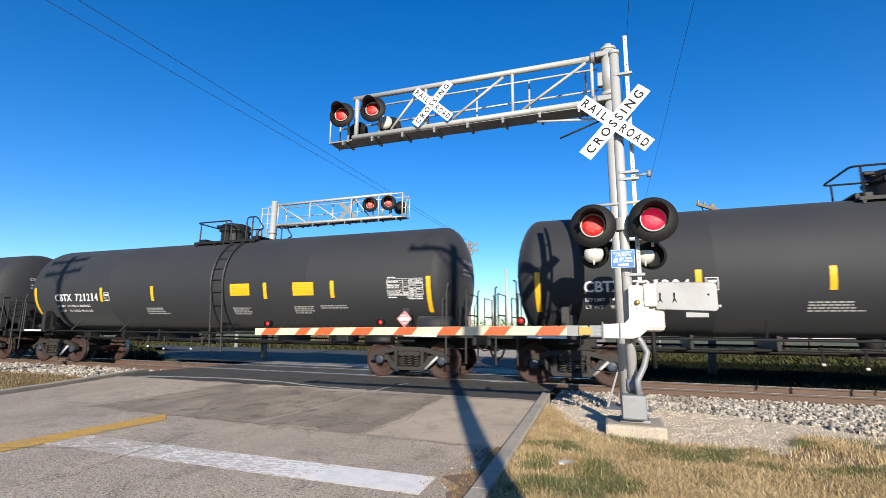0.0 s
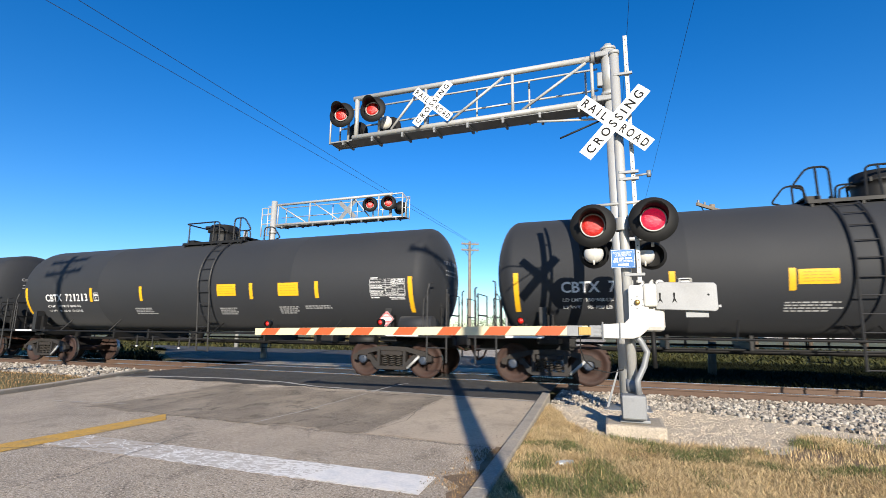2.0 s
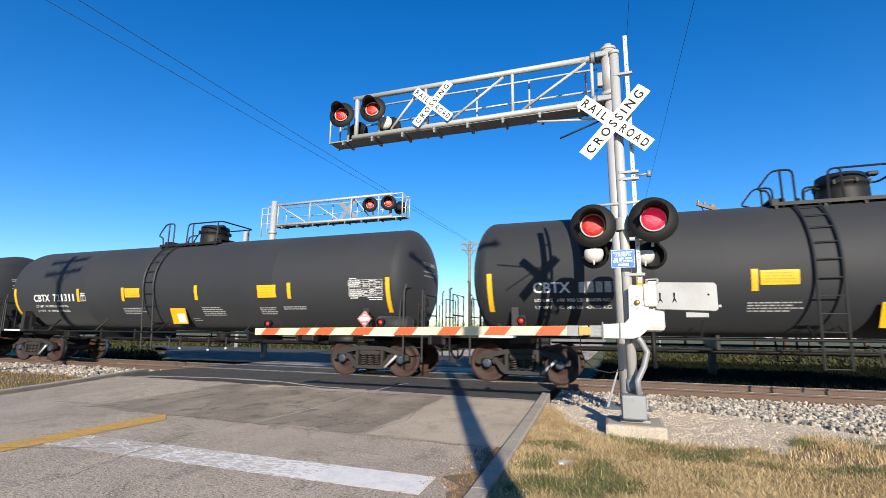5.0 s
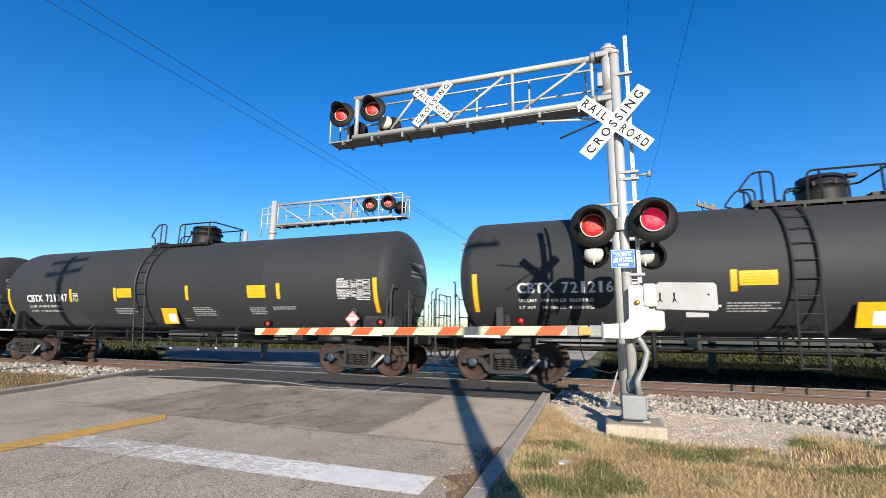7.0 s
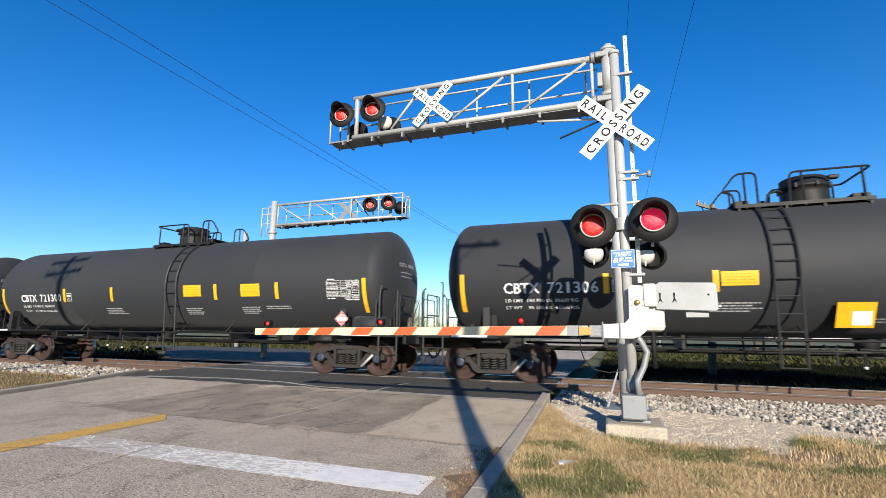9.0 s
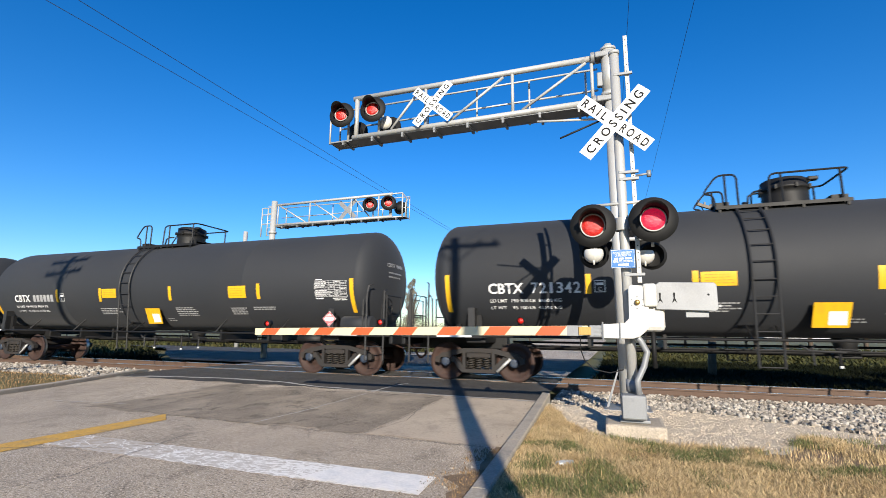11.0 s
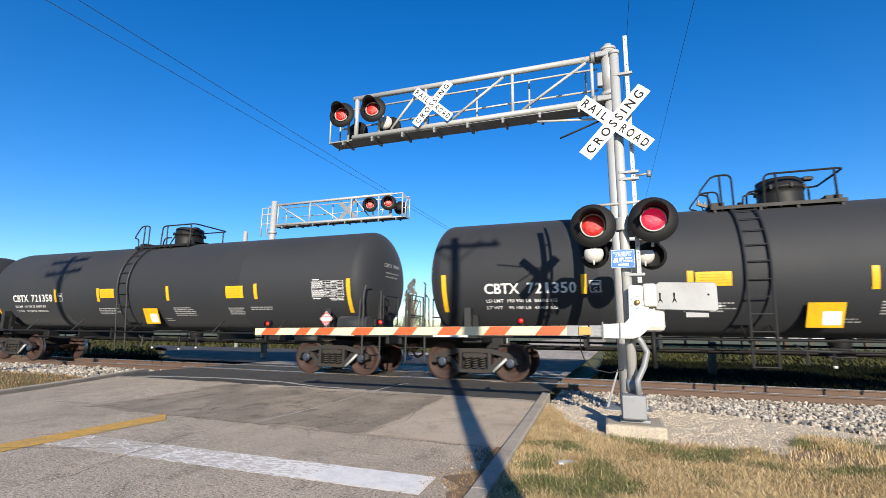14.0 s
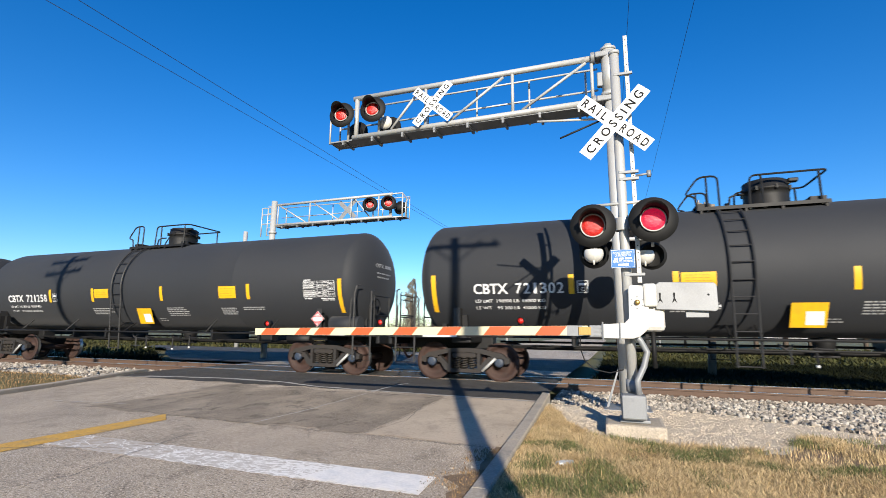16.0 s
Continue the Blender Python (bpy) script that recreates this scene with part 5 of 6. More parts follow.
    part("dark_rod", bm, STEEL_BLACK, m)
    # emergency notice
    bm = bmesh.new()
    box(bm, (0.186, Y - 0.17, 2.205), (0.305, 0.006, 0.25), Euler((0, radians(1.0), 0)).to_matrix(), 0.002)
    notice = part("notice", bm, BLUE_SIGN, m, "blue emergency notice with white writing")
    def on_notice(u, v):
        return (0.186 + u, Y - 0.175, 2.205 + v)
    for text, w, z in (("REPORT EMERGENCY", 0.25, 0.066), ("OR PROBLEM TO", 0.20, 0.030), ("REFER TO CROSSING", 0.25, -0.050)):
        co, fa = lettering(text, w, 0.030, 0.008)
        flat_part("notice_line", co + (-w / 2, z), fa, WHITE_INK, notice, on_notice)
    co, fa = rects([(-0.11, -0.010, -0.06, 0.014), (-0.045, -0.010, 0.01, 0.014), (0.025, -0.010, 0.11, 0.014), (-0.06, -0.098, 0.07, -0.068)])
    flat_part("notice_bars", co, fa, WHITE_INK, notice, on_notice)
    co, fa = rects([(-0.146, -0.119, -0.142, 0.119), (0.142, -0.119, 0.146, 0.119), (-0.146, -0.119, 0.146, -0.115), (-0.146, 0.115, 0.146, 0.119)])
    flat_part("notice_border", co, fa, WHITE_INK, notice, on_notice)
    return m


flasher_mast()

bm = bmesh.new()
box(bm, (0.22, 6.88, -0.12), (0.72, 0.72, 0.42), bevel=0.04)
tagged(part("signal_foundation", bm, CONCRETE), "weathered concrete foundation block in the gravel", "foundation")


def gate():
    """The gate: a white mechanism, counterweights, and the lowered striped arm with three lamps."""
    g = thing("crossing_gate", "lowered red and white striped crossing gate", "crossing gate")
    Y = 6.60
    bm = bmesh.new()
    plate(bm, [(-0.13, 1.15), (0.24, 1.145), (0.33, 1.17), (0.44, 1.27), (0.46, 1.45), (0.46, 1.82), (0.25, 1.84), (0.225, 1.80), (0.225, 1.40), (0.17, 1.34), (-0.13, 1.33)], Y - 0.05, Y + 0.09)
    bmesh.ops.bevel(bm, geom=list(bm.edges), offset=0.008, segments=1, affect="EDGES")
    part("gate_bracket", bm, WHITE, g, "white angled arm bracket")
    bm = bmesh.new()
    box(bm, (0.44, Y + 0.14, 1.42), (0.42, 0.24, 0.36), bevel=0.06)
    box(bm, (0.48, Y + 0.02, 1.70), (0.16, 0.20, 0.30), bevel=0.03)
    part("gate_mechanism", bm, WHITE, g, "white gate motor housing")
    bm = bmesh.new()
    for i in range(6):
        a = i * math.pi / 3 + 0.5
        tube(bm, [(0.325 + 0.075 * math.cos(a), Y - 0.05, 1.61 + 0.075 * math.sin(a)), (0.325 + 0.075 * math.cos(a), Y - 0.062, 1.61 + 0.075 * math.sin(a))], 0.009, 6)
    tube(bm, [(-0.11, Y - 0.055, 1.13), (-0.11, Y - 0.055, 1.36)], 0.012, 6)
    tube(bm, [(0.10, Y - 0.055, 1.13), (0.10, Y - 0.055, 1.36)], 0.012, 6)
    part("bolts", bm, GALV, g)
    bm = bmesh.new()
    lathe(bm, [(0, 0.034), (0.03, 0.034), (0.045, 0.02), (0.045, 0)], (0.325, Y - 0.05, 1.61), (0, -1, 0), 14)
    part("hub_nut", bm, BRASS, g, "brass hub nut")
    # counterweight plates
    bm = bmesh.new()
    plate(bm, [(0.545, 1.52), (1.22, 1.495), (1.25, 1.52), (1.25, 1.82), (1.22, 1.85), (0.60, 1.87), (0.545, 1.83)], Y - 0.02, Y + 0.05)
    bmesh.ops.bevel(bm, geom=list(bm.edges), offset=0.006, segments=1, affect="EDGES")
    part("counterweight", bm, GALV, g, "grey steel counterweight plate")
    bm = bmesh.new()
    box(bm, (1.02, Y + 0.07, 1.47), (0.26, 0.05, 0.10), bevel=0.006)
    box(bm, (1.26, Y + 0.02, 1.56), (0.05, 0.03, 0.03))
    part("lower_weight", bm, GALV, g)
    bm = bmesh.new()
    for x in (0.60, 0.765):
        plate(bm, [(x - 0.012, 1.73), (x + 0.012, 1.73), (x + 0.008, 1.66), (x + 0.03, 1.60), (x, 1.63), (x - 0.03, 1.60), (x - 0.008, 1.66)], Y - 0.024, Y - 0.019)
    lathe(bm, [(0, 0.013), (0.004, 0.013), (0.004, 0)], (1.15, Y - 0.02, 1.70), (0, -1, 0), 10)
    part("weight_marks", bm, BLACK, g)
    # knuckle between bracket and arm
    bm = bmesh.new()
    box(bm, (-0.20, Y, 1.24), (0.16, 0.05, 0.15), bevel=0.006)
    for z in (1.19, 1.24, 1.29):
        box(bm, (-0.17, Y - 0.03, z), (0.10, 0.02, 0.018))
    part("arm_adapter", bm, GALV, g)
    bm = bmesh.new()
    box(bm, (-0.34, Y - 0.01, 1.24), (0.16, 0.06, 0.11), bevel=0.006)
    part("shear_pin_block", bm, BRASS, g, "yellowed pin block")
    # the arm
    x0, x1 = -5.75, -0.30
    z_mid = lambda x: 1.246 - 0.065 * (x1 - x) / (x1 - x0)
    arm = bmesh.new()
    half = lambda x: 0.056 + 0.008 * (x - x0) / (x1 - x0)
    a = [arm.verts.new((x0, Y + dy, z_mid(x0) + dz * half(x0))) for dy, dz in ((-0.02, -1), (0.02, -1), (0.02, 1), (-0.02, 1))]
    b = [arm.verts.new((x1, Y + dy, z_mid(x1) + dz * half(x1))) for dy, dz in ((-0.02, -1), (0.02, -1), (0.02, 1), (-0.02, 1))]
    arm.faces.new(a)
    arm.faces.new(b)
    for i in range(4):
        arm.faces.new((a[i], b[i], b[(i + 1) % 4], a[(i + 1) % 4]))
    boom = part("gate_arm", arm, CREAM_TAPE, g, "long cream gate arm with red stripes")
    starts = [-5.63, -4.94, -4.57, -3.89, -3.15, -2.44, -1.73, -1.00]
    widths = [0.32, 0.24, 0.32, 0.34, 0.33, 0.31, 0.33, 0.35]
    for s, w in zip(starts, widths):
        bm = bmesh.new()
        sk = 0.10
        vs = [bm.verts.new((x, Y - 0.0215, z_mid(x) + k * (half(x) - 0.002))) for x, k in ((s, -1), (s + w - 0.02, -1), (s + w + sk - 0.02, 1), (s + sk, 1))]
        bm.faces.new(vs)
        part("red_stripe", bm, RED_TAPE, boom)
    bm = bmesh.new()
    box(bm, (-0.47, Y, z_mid(-0.47)), (0.20, 0.046, 0.135))
    part("arm_sleeve", bm, GALV, boom)
    for x in (-5.50, -3.37, -1.19):
        bm = bmesh.new()
        zt = z_mid(x) + half(x)
        for s in (-1, 1):
            lathe(bm, [(0.0, 0.0), (0.012, 0.03), (0.03, 0.045), (0.05, 0.047)], (x, Y + s * 0.05, zt + 0.075), (0, -s, 0), 16)
        lamp = part("arm_lamp", bm, LENS, boom, "small red gate lamp")
        bm = bmesh.new()
        lathe(bm, [(-0.05, 0.047), (-0.05, 0.055), (0.05, 0.055), (0.05, 0.047)], (x, Y, zt + 0.075), (0, 1, 0), 16)
        box(bm, (x, Y, zt + 0.015), (0.09, 0.05, 0.03))
        part("lamp_case", bm, BLACK, lamp)
    # loose cable under the arm
    bm = bmesh.new()
    tube(bm, [(-0.40, Y + 0.02, 1.19), (-0.41, Y + 0.02, 1.02), (-0.36, Y + 0.03, 0.86), (-0.24, Y + 0.06, 0.74), (-0.05, Y + 0.12, 0.70), (0.12, Y + 0.2, 0.74)], 0.008, 6)
    tube(bm, [(0.50, Y + 0.1, 1.27), (0.50, Y + 0.1, 0.78)], 0.028, 8)
    part("cable", bm, BLACK, g)
    return g


gate()


def truss(parent, x_root, x_tip, y, zt, zb, mat=SILVER):
    """A cantilever: two stout chords, uprights, diagonals, walkway and hand rails."""
    L = abs(x_tip - x_root)
    X = lambda k: x_root + (x_tip - x_root) * k
    bm = bmesh.new()
    tube(bm, [(x_root, y, zt), (x_tip, y, zt + 0.02)], 0.060, 16)
    part("top_chord", bm, mat, parent)
    bm = bmesh.new()
    tube(bm, [(x_root, y, zb), (x_tip, y, zb - 0.02)], 0.060, 16)
    part("bottom_chord", bm, mat, parent)
    ups = [0.02, 0.31, 0.667, 0.985]
    for k in ups:
        bm = bmesh.new()
        tube(bm, [(X(k), y, zb), (X(k), y, zt)], 0.034 if k < 0.9 else 0.055, 10)
        part("upright", bm, mat, parent)
    for k0, k1 in ((0.275, 0.04), (0.56, 0.345), (0.82, 0.70)):
        bm = bmesh.new()
        tube(bm, [(X(k0), y, zb + 0.05), (X(k1), y, zt - 0.07)], 0.030, 10)
        part("diagonal", bm, mat, parent)
    bm = bmesh.new()
    w = 0.42
    x_end = x_tip + (x_tip - x_root) / L * 0.62
    box(bm, ((x_root + x_end) / 2, y + w / 2, zb - 0.065), (abs(x_end - x_root), w, 0.03))
    n = int(L / 0.9)
    for i in range(n + 2):
        x = x_root + (x_end - x_root) * (i + 0.5) / (n + 2)
        box(bm, (x, y + w / 2, zb - 0.095), (0.05, w + 0.1, 0.05))
        box(bm, (x, y - 0.02, zb - 0.13), (0.04, 0.05, 0.10))
    part("walkway", bm, GALV, parent, "grey grated walkway under the truss")
    bm = bmesh.new()
    yb = y + w
    for z in (zb + 0.45, zb + 0.92):
        tube(bm, [(x_root, yb, z), (x_end, yb, z)], 0.022, 8)
    for i in range(6):
        x = x_root + (x_end - x_root) * (0.04 + 0.96 * i / 5)
        tube(bm, [(x, yb, zb - 0.1), (x, yb, zb + 0.92)], 0.022, 8)
    tube(bm, [(x_end, y, zb - 0.1), (x_end, y, zb + 0.55), (x_end, yb, zb + 0.92)], 0.022, 8)
    part("walkway_rail", bm, mat, parent)


def near_cantilever():
    c = thing("cantilever_signal", "silver cantilever truss with red flashers over the road", "cantilever signal", group="cantilever signals")
    Y, X = 9.0, 0.19
    bm = bmesh.new()
    tube(bm, [(X, Y, 0.0), (X, Y, 5.75)], 0.112, 28)
    tube(bm, [(X, Y, 5.75), (X, Y, 6.68)], 0.138, 28)
    lathe(bm, [(0, 0.138), (0.0, 0.15), (0.05, 0.15), (0.07, 0.09), (0.14, 0.07), (0.14, 0)], (X, Y, 6.68), (0, 0, 1), 24)
    lathe(bm, [(-0.04, 0.12), (-0.04, 0.165), (0.04, 0.165), (0.04, 0.12)], (X, Y, 5.75), (0, 0, 1), 24)
    part("cantilever_mast", bm, SILVER, c, "stout silver steel mast")
    bm = bmesh.new()
    for a in (-1, 1):
        for b in (-1, 1):
            plate(bm, [(X + a * 0.12, 0.55), (X + a * 0.30, -0.05), (X + a * 0.34, -0.05), (X + a * 0.12, 0.62)], Y + b * 0.06, Y + b * 0.075)
    box(bm, (X, Y, -0.06), (0.75, 0.75, 0.03))
    part("mast_gusset", bm, GALV, c)
    truss(c, -0.02, -5.48, Y, 6.585, 5.66)
    bm = bmesh.new()
    for z in (6.585, 5.66):
        box(bm, (X - 0.10, Y, z), (0.30, 0.28, 0.12), bevel=0.02)
        lathe(bm, [(-0.035, 0.12), (0.035, 0.12)], (-0.10, Y, z), (1, 0, 0), 20)
    part("truss_clamp", bm, GALV, c)
    bm = bmesh.new()
    box(bm, (0.04, Y, 6.1), (0.16, 0.10, 0.30), bevel=0.02)
    part("cable_box", bm, GALV, c)
    crossbuck(c, (-3.45, Y - 0.13, 6.10), 0.95)
    for x, z in ((-5.62, 6.10), (-4.82, 6.11)):
        signal_lamp(c, (x, Y - 0.30, z), 0.60, False, -1, 8)
        bm = bmesh.new()
        tube(bm, [(x, Y - 0.10, z), (x, Y + 0.02, z), (x, Y + 0.02, 5.56)], 0.03, 8)
        part("lamp_arm", bm, SILVER, c)
    for x in (-5.55, -4.68):
        signal_lamp(c, (x, Y + 0.32, 5.90), 0.56, False, 1)
    bm = bmesh.new()
    lathe(bm, [(0, 0), (0.02, 0.1), (0.08, 0.16), (0.10, 0.16)], (-4.68, Y - 0.02, 5.93), (0, 1, 0), 24)
    part("rear_lamp_cover", bm, WHITE, c, "pale rear lamp cover")
    # pair on the mast for the other approach
    for x in (-0.22, 0.60):
        signal_lamp(c, (x, Y + 0.22, 2.90), 0.61, False, 1)
    bm = bmesh.new()
    tube(bm, [(-0.22, Y, 2.90), (0.60, Y, 2.90)], 0.035, 10)
    part("lamp_crossarm", bm, SILVER, c)
    return c


near_cantilever()
bm = bmesh.new()
box(bm, (0.19, 9.0, -0.22), (0.95, 0.95, 0.30), bevel=0.03)
tagged(part("cantilever_foundation", bm, CONCRETE), "concrete footing of the cantilever mast", "foundation")


def far_cantilever():
    """The matching signal across the track, with its truss over the other lane."""
    Y = 17.6
    k = Y / 16.0
    X = -13.63 * k + 0.18
    c = thing("cantilever_signal", "silver cantilever truss with red flashers beyond the track", "cantilever signal", group="cantilever signals")
    zt, zb = 1.223 + (6.48 - 1.223) * k, 1.223 + (5.60 - 1.223) * k
    bm = bmesh.new()
    tube(bm, [(X, Y, -0.4), (X, Y, zt + 0.2)], 0.135, 24)
    lathe(bm, [(-0.05, 0.135), (-0.05, 0.18), (0.05, 0.18), (0.05, 0.135)], (X, Y, zb - 0.35), (0, 0, 1), 20)
    part("cantilever_mast", bm, SILVER, c, "stout silver steel mast")
    truss(c, X + 0.12, -8.62, Y, zt, zb)
    bm = bmesh.new()
    for dx in (-0.68, -0.34):
        tube(bm, [(X + dx, Y, zb - 0.5), (X + dx, Y, zt - 0.1)], 0.03, 8)
    for z in (zb + 0.1, zb + 0.55, zt - 0.1):
        tube(bm, [(X - 0.68, Y, z), (X + 0.1, Y, z)], 0.025, 6)
    for i in range(5):
        tube(bm, [(X - 0.34, Y, zb - 0.45 + 0.35 * i), (X - 0.10, Y, zb - 0.45 + 0.35 * i)], 0.018, 6)
    part("access_ladder", bm, SILVER, c)
    bm = bmesh.new()
    for x in (-9.28, -8.15):
        tube(bm, [(x, Y, zb - 0.05), (x, Y, zt + 0.02)], 0.035, 8)
    tube(bm, [(-9.28, Y, zb - 0.05), (-8.15, Y, zb - 0.05)], 0.03, 8)
    tube(bm, [(-9.28, Y, zt + 0.02), (-8.15, Y, zt + 0.02), (-8.15, Y + 0.42, zt - 0.10), (-8.15, Y + 0.42, zb)], 0.03, 8)
    part("end_frame", bm, SILVER, c)
    for x in (-9.54, -8.66):
        signal_lamp(c, (x, Y - 0.30, 6.55), 0.66, False, -1, 20)
        bm = bmesh.new()
        tube(bm, [(x, Y - 0.12, 6.55), (x, Y, 6.55), (x, Y, zb - 0.03)], 0.03, 8)
        part("lamp_arm", bm, SILVER, c)
    signal_lamp(c, (-8.45, Y + 0.45, 6.50), 0.60, False, 1)
    crossbuck(c, (-9.9 * k, Y + 0.1, (zt + zb) / 2), 0.95, 0, True)
    return c


far_cantilever()


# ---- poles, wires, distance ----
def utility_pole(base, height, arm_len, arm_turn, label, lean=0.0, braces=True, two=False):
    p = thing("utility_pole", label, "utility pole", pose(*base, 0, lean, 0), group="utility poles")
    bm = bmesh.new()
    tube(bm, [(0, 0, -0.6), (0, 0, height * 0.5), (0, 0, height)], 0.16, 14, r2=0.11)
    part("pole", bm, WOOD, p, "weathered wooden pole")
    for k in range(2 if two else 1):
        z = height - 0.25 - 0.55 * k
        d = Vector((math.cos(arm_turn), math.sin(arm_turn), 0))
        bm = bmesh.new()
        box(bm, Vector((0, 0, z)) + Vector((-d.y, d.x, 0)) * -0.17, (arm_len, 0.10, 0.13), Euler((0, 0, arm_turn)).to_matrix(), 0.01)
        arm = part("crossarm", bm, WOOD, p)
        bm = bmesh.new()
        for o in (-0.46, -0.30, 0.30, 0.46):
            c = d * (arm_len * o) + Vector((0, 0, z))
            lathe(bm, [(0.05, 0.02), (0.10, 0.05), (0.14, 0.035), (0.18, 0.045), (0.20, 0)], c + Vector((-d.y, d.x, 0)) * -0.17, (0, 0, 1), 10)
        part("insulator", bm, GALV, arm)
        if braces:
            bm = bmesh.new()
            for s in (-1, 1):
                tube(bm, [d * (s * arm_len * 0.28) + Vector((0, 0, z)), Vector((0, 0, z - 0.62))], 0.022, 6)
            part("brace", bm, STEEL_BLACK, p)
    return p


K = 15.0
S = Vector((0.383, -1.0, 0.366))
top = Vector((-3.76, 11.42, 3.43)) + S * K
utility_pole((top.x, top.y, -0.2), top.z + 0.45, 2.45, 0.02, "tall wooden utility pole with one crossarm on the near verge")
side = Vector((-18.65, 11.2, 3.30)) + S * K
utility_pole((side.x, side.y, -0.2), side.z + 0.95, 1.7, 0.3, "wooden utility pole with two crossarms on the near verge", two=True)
utility_pole((3.72, 22.0, -0.5), 7.15, 2.6, radians(48), "weathered wooden utility pole with crossarm beyond the track", lean=4.5)
utility_pole((-11.75, 40.0, -0.5), 9.7, 1.6, radians(30), "distant wooden utility pole with crossarm", two=True)

bm = bmesh.new()
tube(bm, [(-12.68, 60, -1), (-12.68, 60, 9.4)], 0.16, 8)
tagged(part("light_pole", bm, SILVER), "thin pale steel pole in the distance", "pole")
bm = bmesh.new()
tube(bm, [(-32.6, 35.0, -1), (-32.6, 35.0, 10.4)], 0.20, 8)
tagged(part("light_pole", bm, SILVER), "pale steel pole standing behind the train", "pole")


def wire(a, b, sag, r=0.010, group="overhead wires"):
    a, b = Vector(a), Vector(b)
    bm = bmesh.new()
    pts = []
    for i in range(25):
        k = i / 24
        p = a.lerp(b, k)
        p.z -= sag * 4 * k * (1 - k)
        pts.append(p)
    tube(bm, pts, r, 5)
    return tagged(part("overhead_wire", bm, WIRE), "thin dark overhead cable against the sky", "cable", group)


FOLIAGE = material("tree_leaves", (0.0407, 0.0629, 0.01628), 0.75, 0, 0.3, 3, 0.6, 0.0, (0.0666, 0.0814, 0.0222), 0.6, island=0.5)
BARK = material("tree_bark", (0.074, 0.0555, 0.0407), 0.9, 0, 0.3, 12, 3, 0.3)
SIDING = material("pale_siding", (0.518, 0.518, 0.5106), 0.7, 0, 0.05, 8, 1, 0.0)
ROOFING = material("brown_shingles", (0.1184, 0.0962, 0.0888), 0.9, 0, 0.25, 14, 1, 0.1)
GLASS = material("dark_window", (0.0222, 0.0296, 0.037), 0.1, 0, 0.1, 3, 1, 0.0)
FENCE_WOOD = material("grey_fence_wood", (0.148, 0.1332, 0.111), 0.9, 0, 0.3, 20, 2, 0.2)
# near-black leaf colour: the train's shadow is put into the weeds themselves
SHADED_WEED = material("train_shaded_weeds", (0.00888, 0.01125, 0.004736), 0.9, 0, 0.2, 6, 0.6, 0.0, (0.01658, 0.0148, 0.007104), 0.7, island=0.4, spec=0.05)


def tree(x, y, h, w, seed, leaves=5200, label="leafy green tree in the distance", mat=None, leaf=1.0, column=False):
    rng = np.random.default_rng(seed)
    z0 = -0.65
    t = thing("tree", label, "tree", pose(x, y, z0), group="trees beyond the track")
    bm = bmesh.new()
    tube(bm, [(0, 0, -0.3), (0.05, 0, h * 0.2), (0.0, 0.1, h * 0.45), (0.1, 0, h * 0.75)], h * 0.035, 8, r2=h * 0.008)
    tips = []
    for i in range(9):
        a = rng.uniform(0, 6.283)
        z = h * rng.uniform(0.22, 0.5)
        e = Vector((math.cos(a) * w * rng.uniform(0.25, 0.42), math.sin(a) * w * rng.uniform(0.25, 0.42), h * rng.uniform(0.5, 0.85)))
        tube(bm, [(0.03, 0.03, z), (e.x * 0.5, e.y * 0.5, (z + e.z) / 2 + 0.1), e], h * 0.014, 6, r2=h * 0.004)
        tips.append(e)
    part("trunk", bm, BARK, t)
    blobs = [(Vector((0, 0, h * 0.72)), w * 0.36)] + [(e, w * rng.uniform(0.17, 0.27)) for e in tips] + [(Vector((rng.uniform(-.4, .4) * w, rng.uniform(-.4, .4) * w, h * rng.uniform(0.35, 0.92))), w * rng.uniform(0.1, 0.2)) for _ in range(9)]
    if column:
        blobs = [(Vector((rng.normal(0, 0.09) * w, rng.normal(0, 0.09) * w, h * (0.25 + 0.70 * i / 33))), w * (0.30 - 0.20 * i / 33)) for i in range(34)]
    verts, faces = [], []
    for i in range(leaves):
        c, r = blobs[int(rng.integers(len(blobs)))]
        d = rng.normal(size=3)
        d /= np.linalg.norm(d)
        p = np.array(c) + d * r * rng.uniform(0.15 if column else 0.55, 1.08) * np.array((1, 1, 0.85))
        p[2] = min(max(p[2], h * 0.16), h)
        s = rng.uniform(0.012, 0.026) * h * leaf
        u, v = rng.normal(size=3), rng.normal(size=3)
        u = u / np.linalg.norm(u) * s
        v = v / np.linalg.norm(v) * s * 0.6
        k = len(verts)
        verts += [tuple(p - u), tuple(p + v), tuple(p + u), tuple(p - v)]
        faces.append((k, k + 1, k + 2, k + 3))
    me = bpy.data.meshes.new("crown")
    me.from_pydata(verts, [], faces)
    me.materials.append(mat or FOLIAGE)
    hung("crown", me, t, label="uneven crown of small green leaves")
    return t


for x, y, h, w, seed in ((14.6, 60, 8.0, 6.2, 1), (17.6, 61, 9.4, 7.6, 2), (20.8, 64, 8.0, 7.0, 3), (25.0, 62, 7.6, 7.0, 4), (4.2, 66, 7.4, 6.5, 5), (0.6, 70, 6.6, 6.0, 6), (9.0, 70, 6.2, 6.0, 7)):
    tree(x, y, h, w, seed)
PALE_LEAF = material("thin_autumn_leaves", (0.1776, 0.1554, 0.111), 0.85, 0, 0.3, 3, 0.6, 0.0, (0.1258, 0.1184, 0.0814), 0.6, island=0.4)
tree(-26.0, 60, 9.2, 3.2, 21, 6500, "sparse pale autumn tree in the distance", PALE_LEAF, 0.45, True)
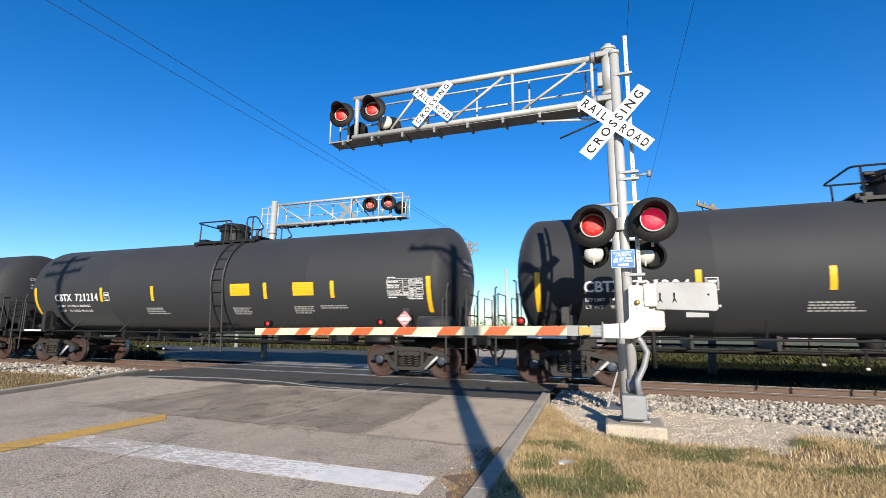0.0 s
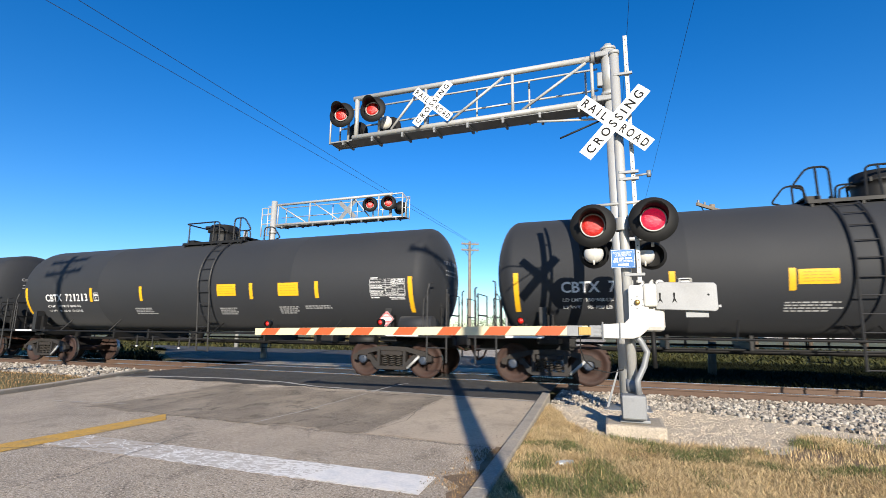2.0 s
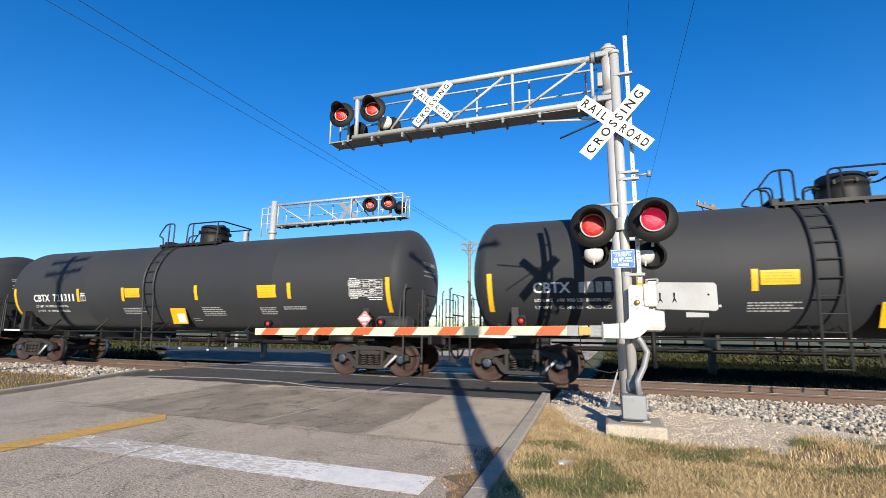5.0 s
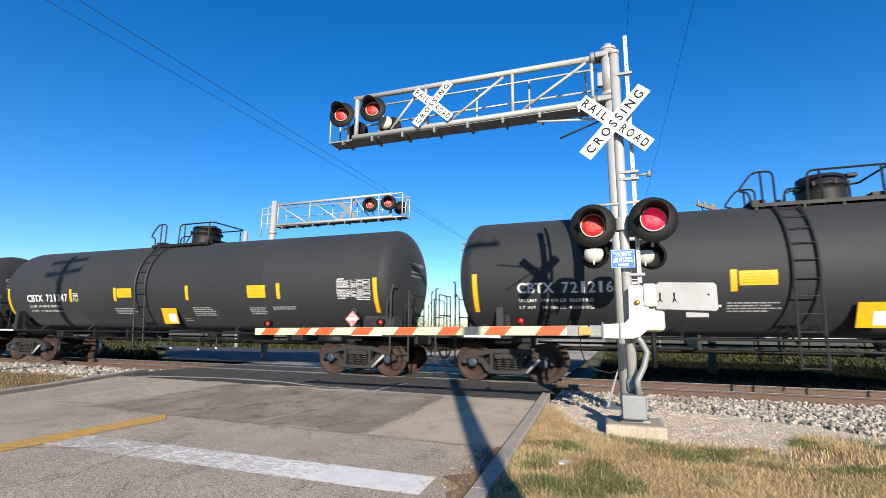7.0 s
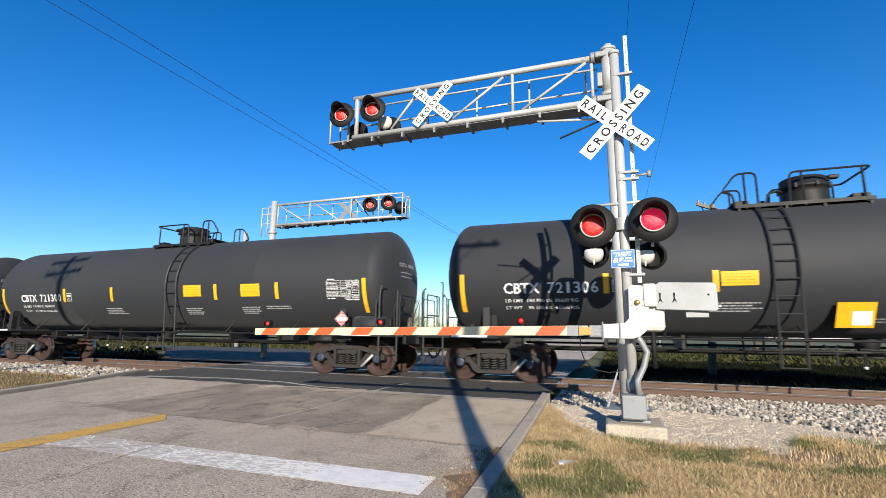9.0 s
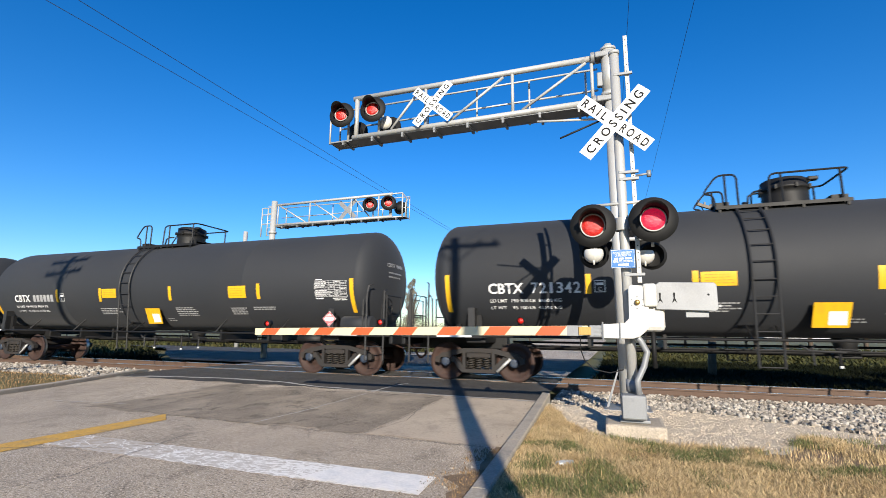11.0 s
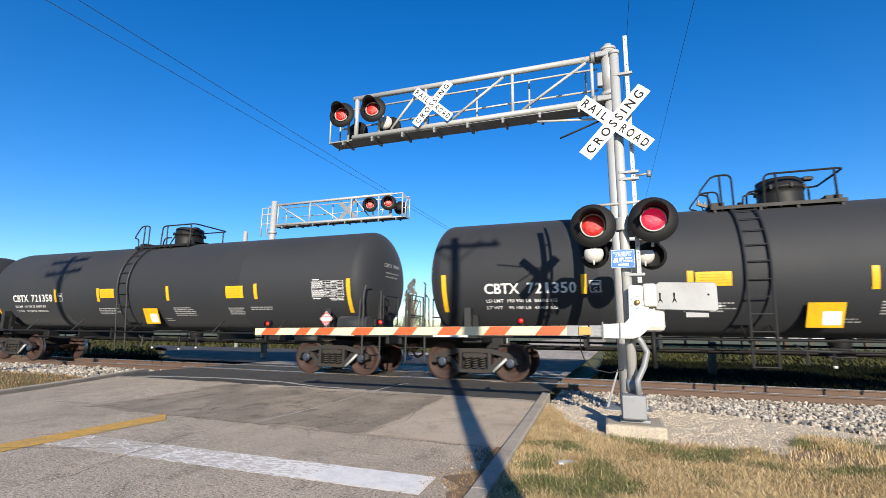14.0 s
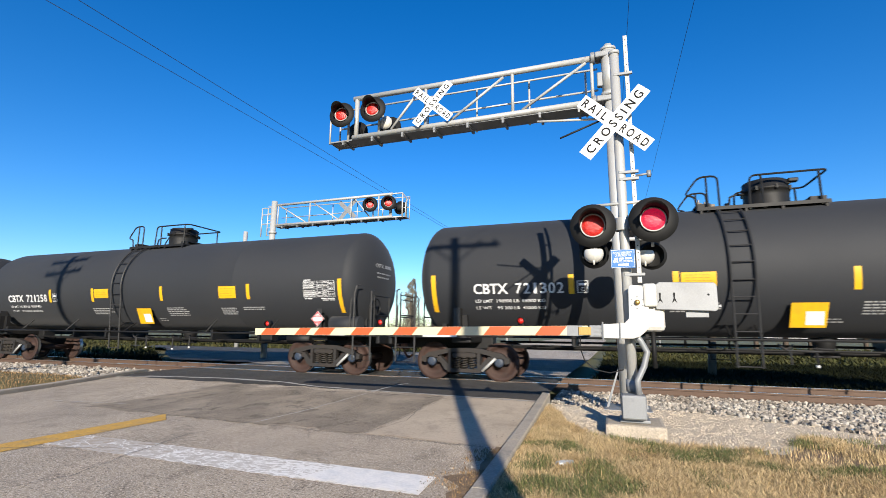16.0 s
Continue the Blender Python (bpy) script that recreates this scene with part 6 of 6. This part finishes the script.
for i in range(9):
    tree(-44 + 3.6 * i + random.uniform(-1, 1), 92 + random.uniform(-4, 4), random.uniform(3.5, 5.5), random.uniform(4, 6), 30 + i, 1300, "low tree in the far hedge")

wire((-19.7, -22.0, 12.9), (-12.05, 39.8, 9.35), 0.0)
wire((-16.5, -22.0, 11.9), (-11.4, 40.2, 9.05), 0.0)
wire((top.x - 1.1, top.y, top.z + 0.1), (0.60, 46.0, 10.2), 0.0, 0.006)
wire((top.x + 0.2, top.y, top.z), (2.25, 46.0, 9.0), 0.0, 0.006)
wire((4.0, 22.0, 6.25), (14.0, 22.0, 6.15), 0.05, 0.010)

bm = bmesh.new()
tube(bm, [(5.3, 62, -1), (4.95, 62, 12.4)], 0.15, 8)
tagged(part("light_pole", bm, SILVER), "thin pale steel pole near the trees", "pole")


def house(x, y, w, d, h):
    b = thing("house", "low white-sided house behind the trees", "house", pose(x, y, -0.65))
    bm = bmesh.new()
    box(bm, (0, 0, h / 2), (w, d, h))
    part("wall", bm, SIDING, b)
    bm = bmesh.new()
    a = [bm.verts.new(p) for p in ((-w / 2 - 0.4, -d / 2 - 0.4, h), (-w / 2 - 0.4, d / 2 + 0.4, h), (-w / 2 - 0.4, 0, h + 1.6))]
    c = [bm.verts.new(p) for p in ((w / 2 + 0.4, -d / 2 - 0.4, h), (w / 2 + 0.4, d / 2 + 0.4, h), (w / 2 + 0.4, 0, h + 1.6))]
    bm.faces.new(a)
    bm.faces.new(c)
    for i in range(3):
        bm.faces.new((a[i], a[(i + 1) % 3], c[(i + 1) % 3], c[i]))
    part("roof", bm, ROOFING, b)
    for k in (-0.3, 0.05, 0.33):
        bm = bmesh.new()
        box(bm, (k * w, -d / 2 - 0.02, h * 0.55), (1.1, 0.08, 1.1))
        part("window", bm, GLASS, b)
    return b


house(63.0, 200, 26, 12, 4.6)

spots = []
for _ in range(9000):
    x, y = rng.uniform(-30, -13.5), rng.uniform(16.5, 24)
    if x > -17.2 - 1.28 * (y - 14.7):
        continue
    spots.append((x, y, ground_z(x, y), rng.uniform(0.15, 0.55)))
# dense blades whose dark colour fills in the shade behind the cars
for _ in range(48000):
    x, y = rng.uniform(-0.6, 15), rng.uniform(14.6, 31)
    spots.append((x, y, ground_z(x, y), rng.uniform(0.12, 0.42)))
blades("weeds", [(x, y, z, h) for x, y, z, h in spots], SHADED_WEED, "rough weeds beyond the track, coloured near black as the train's shade", 4.0)

spots = []
for _ in range(16000):
    x, y = rng.uniform(-0.6, 40), rng.uniform(31, 62)
    spots.append((x, y, ground_z(x, y), rng.uniform(0.15, 0.5)))
for _ in range(14000):
    x, y = rng.uniform(-75, -14), rng.uniform(24, 58)
    if y < 35 and x > -17.2 - 1.28 * (y - 14.7):
        continue
    spots.append((x, y, ground_z(x, y), rng.uniform(0.2, 0.7)))
MEADOW = material("meadow_grass", (0.04403, 0.04662, 0.01658), 0.9, 0, 0.2, 6, 0.3, 0.0, (0.06734, 0.05594, 0.02383), 0.8, island=0.4, spec=0.1)
blades("meadow", spots, MEADOW, "rough olive meadow grass farther off", 14.0)
spots = [(rng.uniform(-33, -19), rng.uniform(46, 54), -0.6, rng.uniform(1.2, 3.0)) for _ in range(2600)]
REED = material("dry_reeds", (0.1554, 0.1243, 0.05439), 0.9, 0, 0.2, 6, 0.6, 0.0, (0.08806, 0.08288, 0.03626), 0.7, island=0.4)
blades("reeds", spots, REED, "tall straw-coloured reeds by the far road", 8.0)

# litter
bm = bmesh.new()
tube(bm, [(-0.55, 4.85, -0.025), (-0.49, 4.91, -0.020), (-0.42, 4.96, -0.025)], 0.034, 12, r2=0.030)
CAN = material("crushed_can", (0.42, 0.43, 0.43), 0.35, 0.4, 0.3, 20, 20, 0.5, (0.20, 0.22, 0.22), 0.8)
tagged(part("crushed_can", bm, CAN), "crushed silver can lying in the grass", "can")
bm = bmesh.new()
lathe(bm, [(0, 0), (0.0, 0.032), (0.16, 0.034), (0.19, 0.02), (0.22, 0.014), (0.24, 0.014), (0.24, 0)], (2.95, 8.2, -0.08), (1, 0.15, 0.05), 14)
BOTTLE = material("blue_plastic", (0.185, 0.333, 0.5328), 0.15, 0, 0.2, 20, 12, 0.1, (0.444, 0.518, 0.592), 0.6)
tagged(part("plastic_bottle", bm, BOTTLE), "small blue plastic bottle on the gravel", "bottle")


def motions():
    """The train runs to the left; the wheels turn while their car is in sight."""
    times = [0.5 * i for i in range(33)]
    for car, idx, number in CARS:
        x0 = idx * SPACING + 7.7415
        walk(car, [(t, pose(x0 + run_x(t), TRACK_Y, 0)) for t in times])
        near = [t / FPS for t in range(0, 16 * FPS + 1) if -42 < x0 + run_x(t / FPS) < 18]
        if not near:
            continue
        near = sorted({0.0, 16.0} | set(near))
        first = near[1] if near[0] == 0.0 and len(near) > 1 and near[1] > 0.1 else near[0]
        for w in [c for c in car.children if c.name.startswith("wheelset")]:
            rows = []
            lo, hi = first, near[-2] if near[-1] - near[-2] > 0.1 else near[-1]
            for t in near:
                k = min(max(t, lo), hi)
                a = (run_x(k) - run_x(lo)) / WR
                rows.append((t, Matrix.LocRotScale(w.location, Euler((0, a, 0)), None)))
            walk(w, rows)


motions()
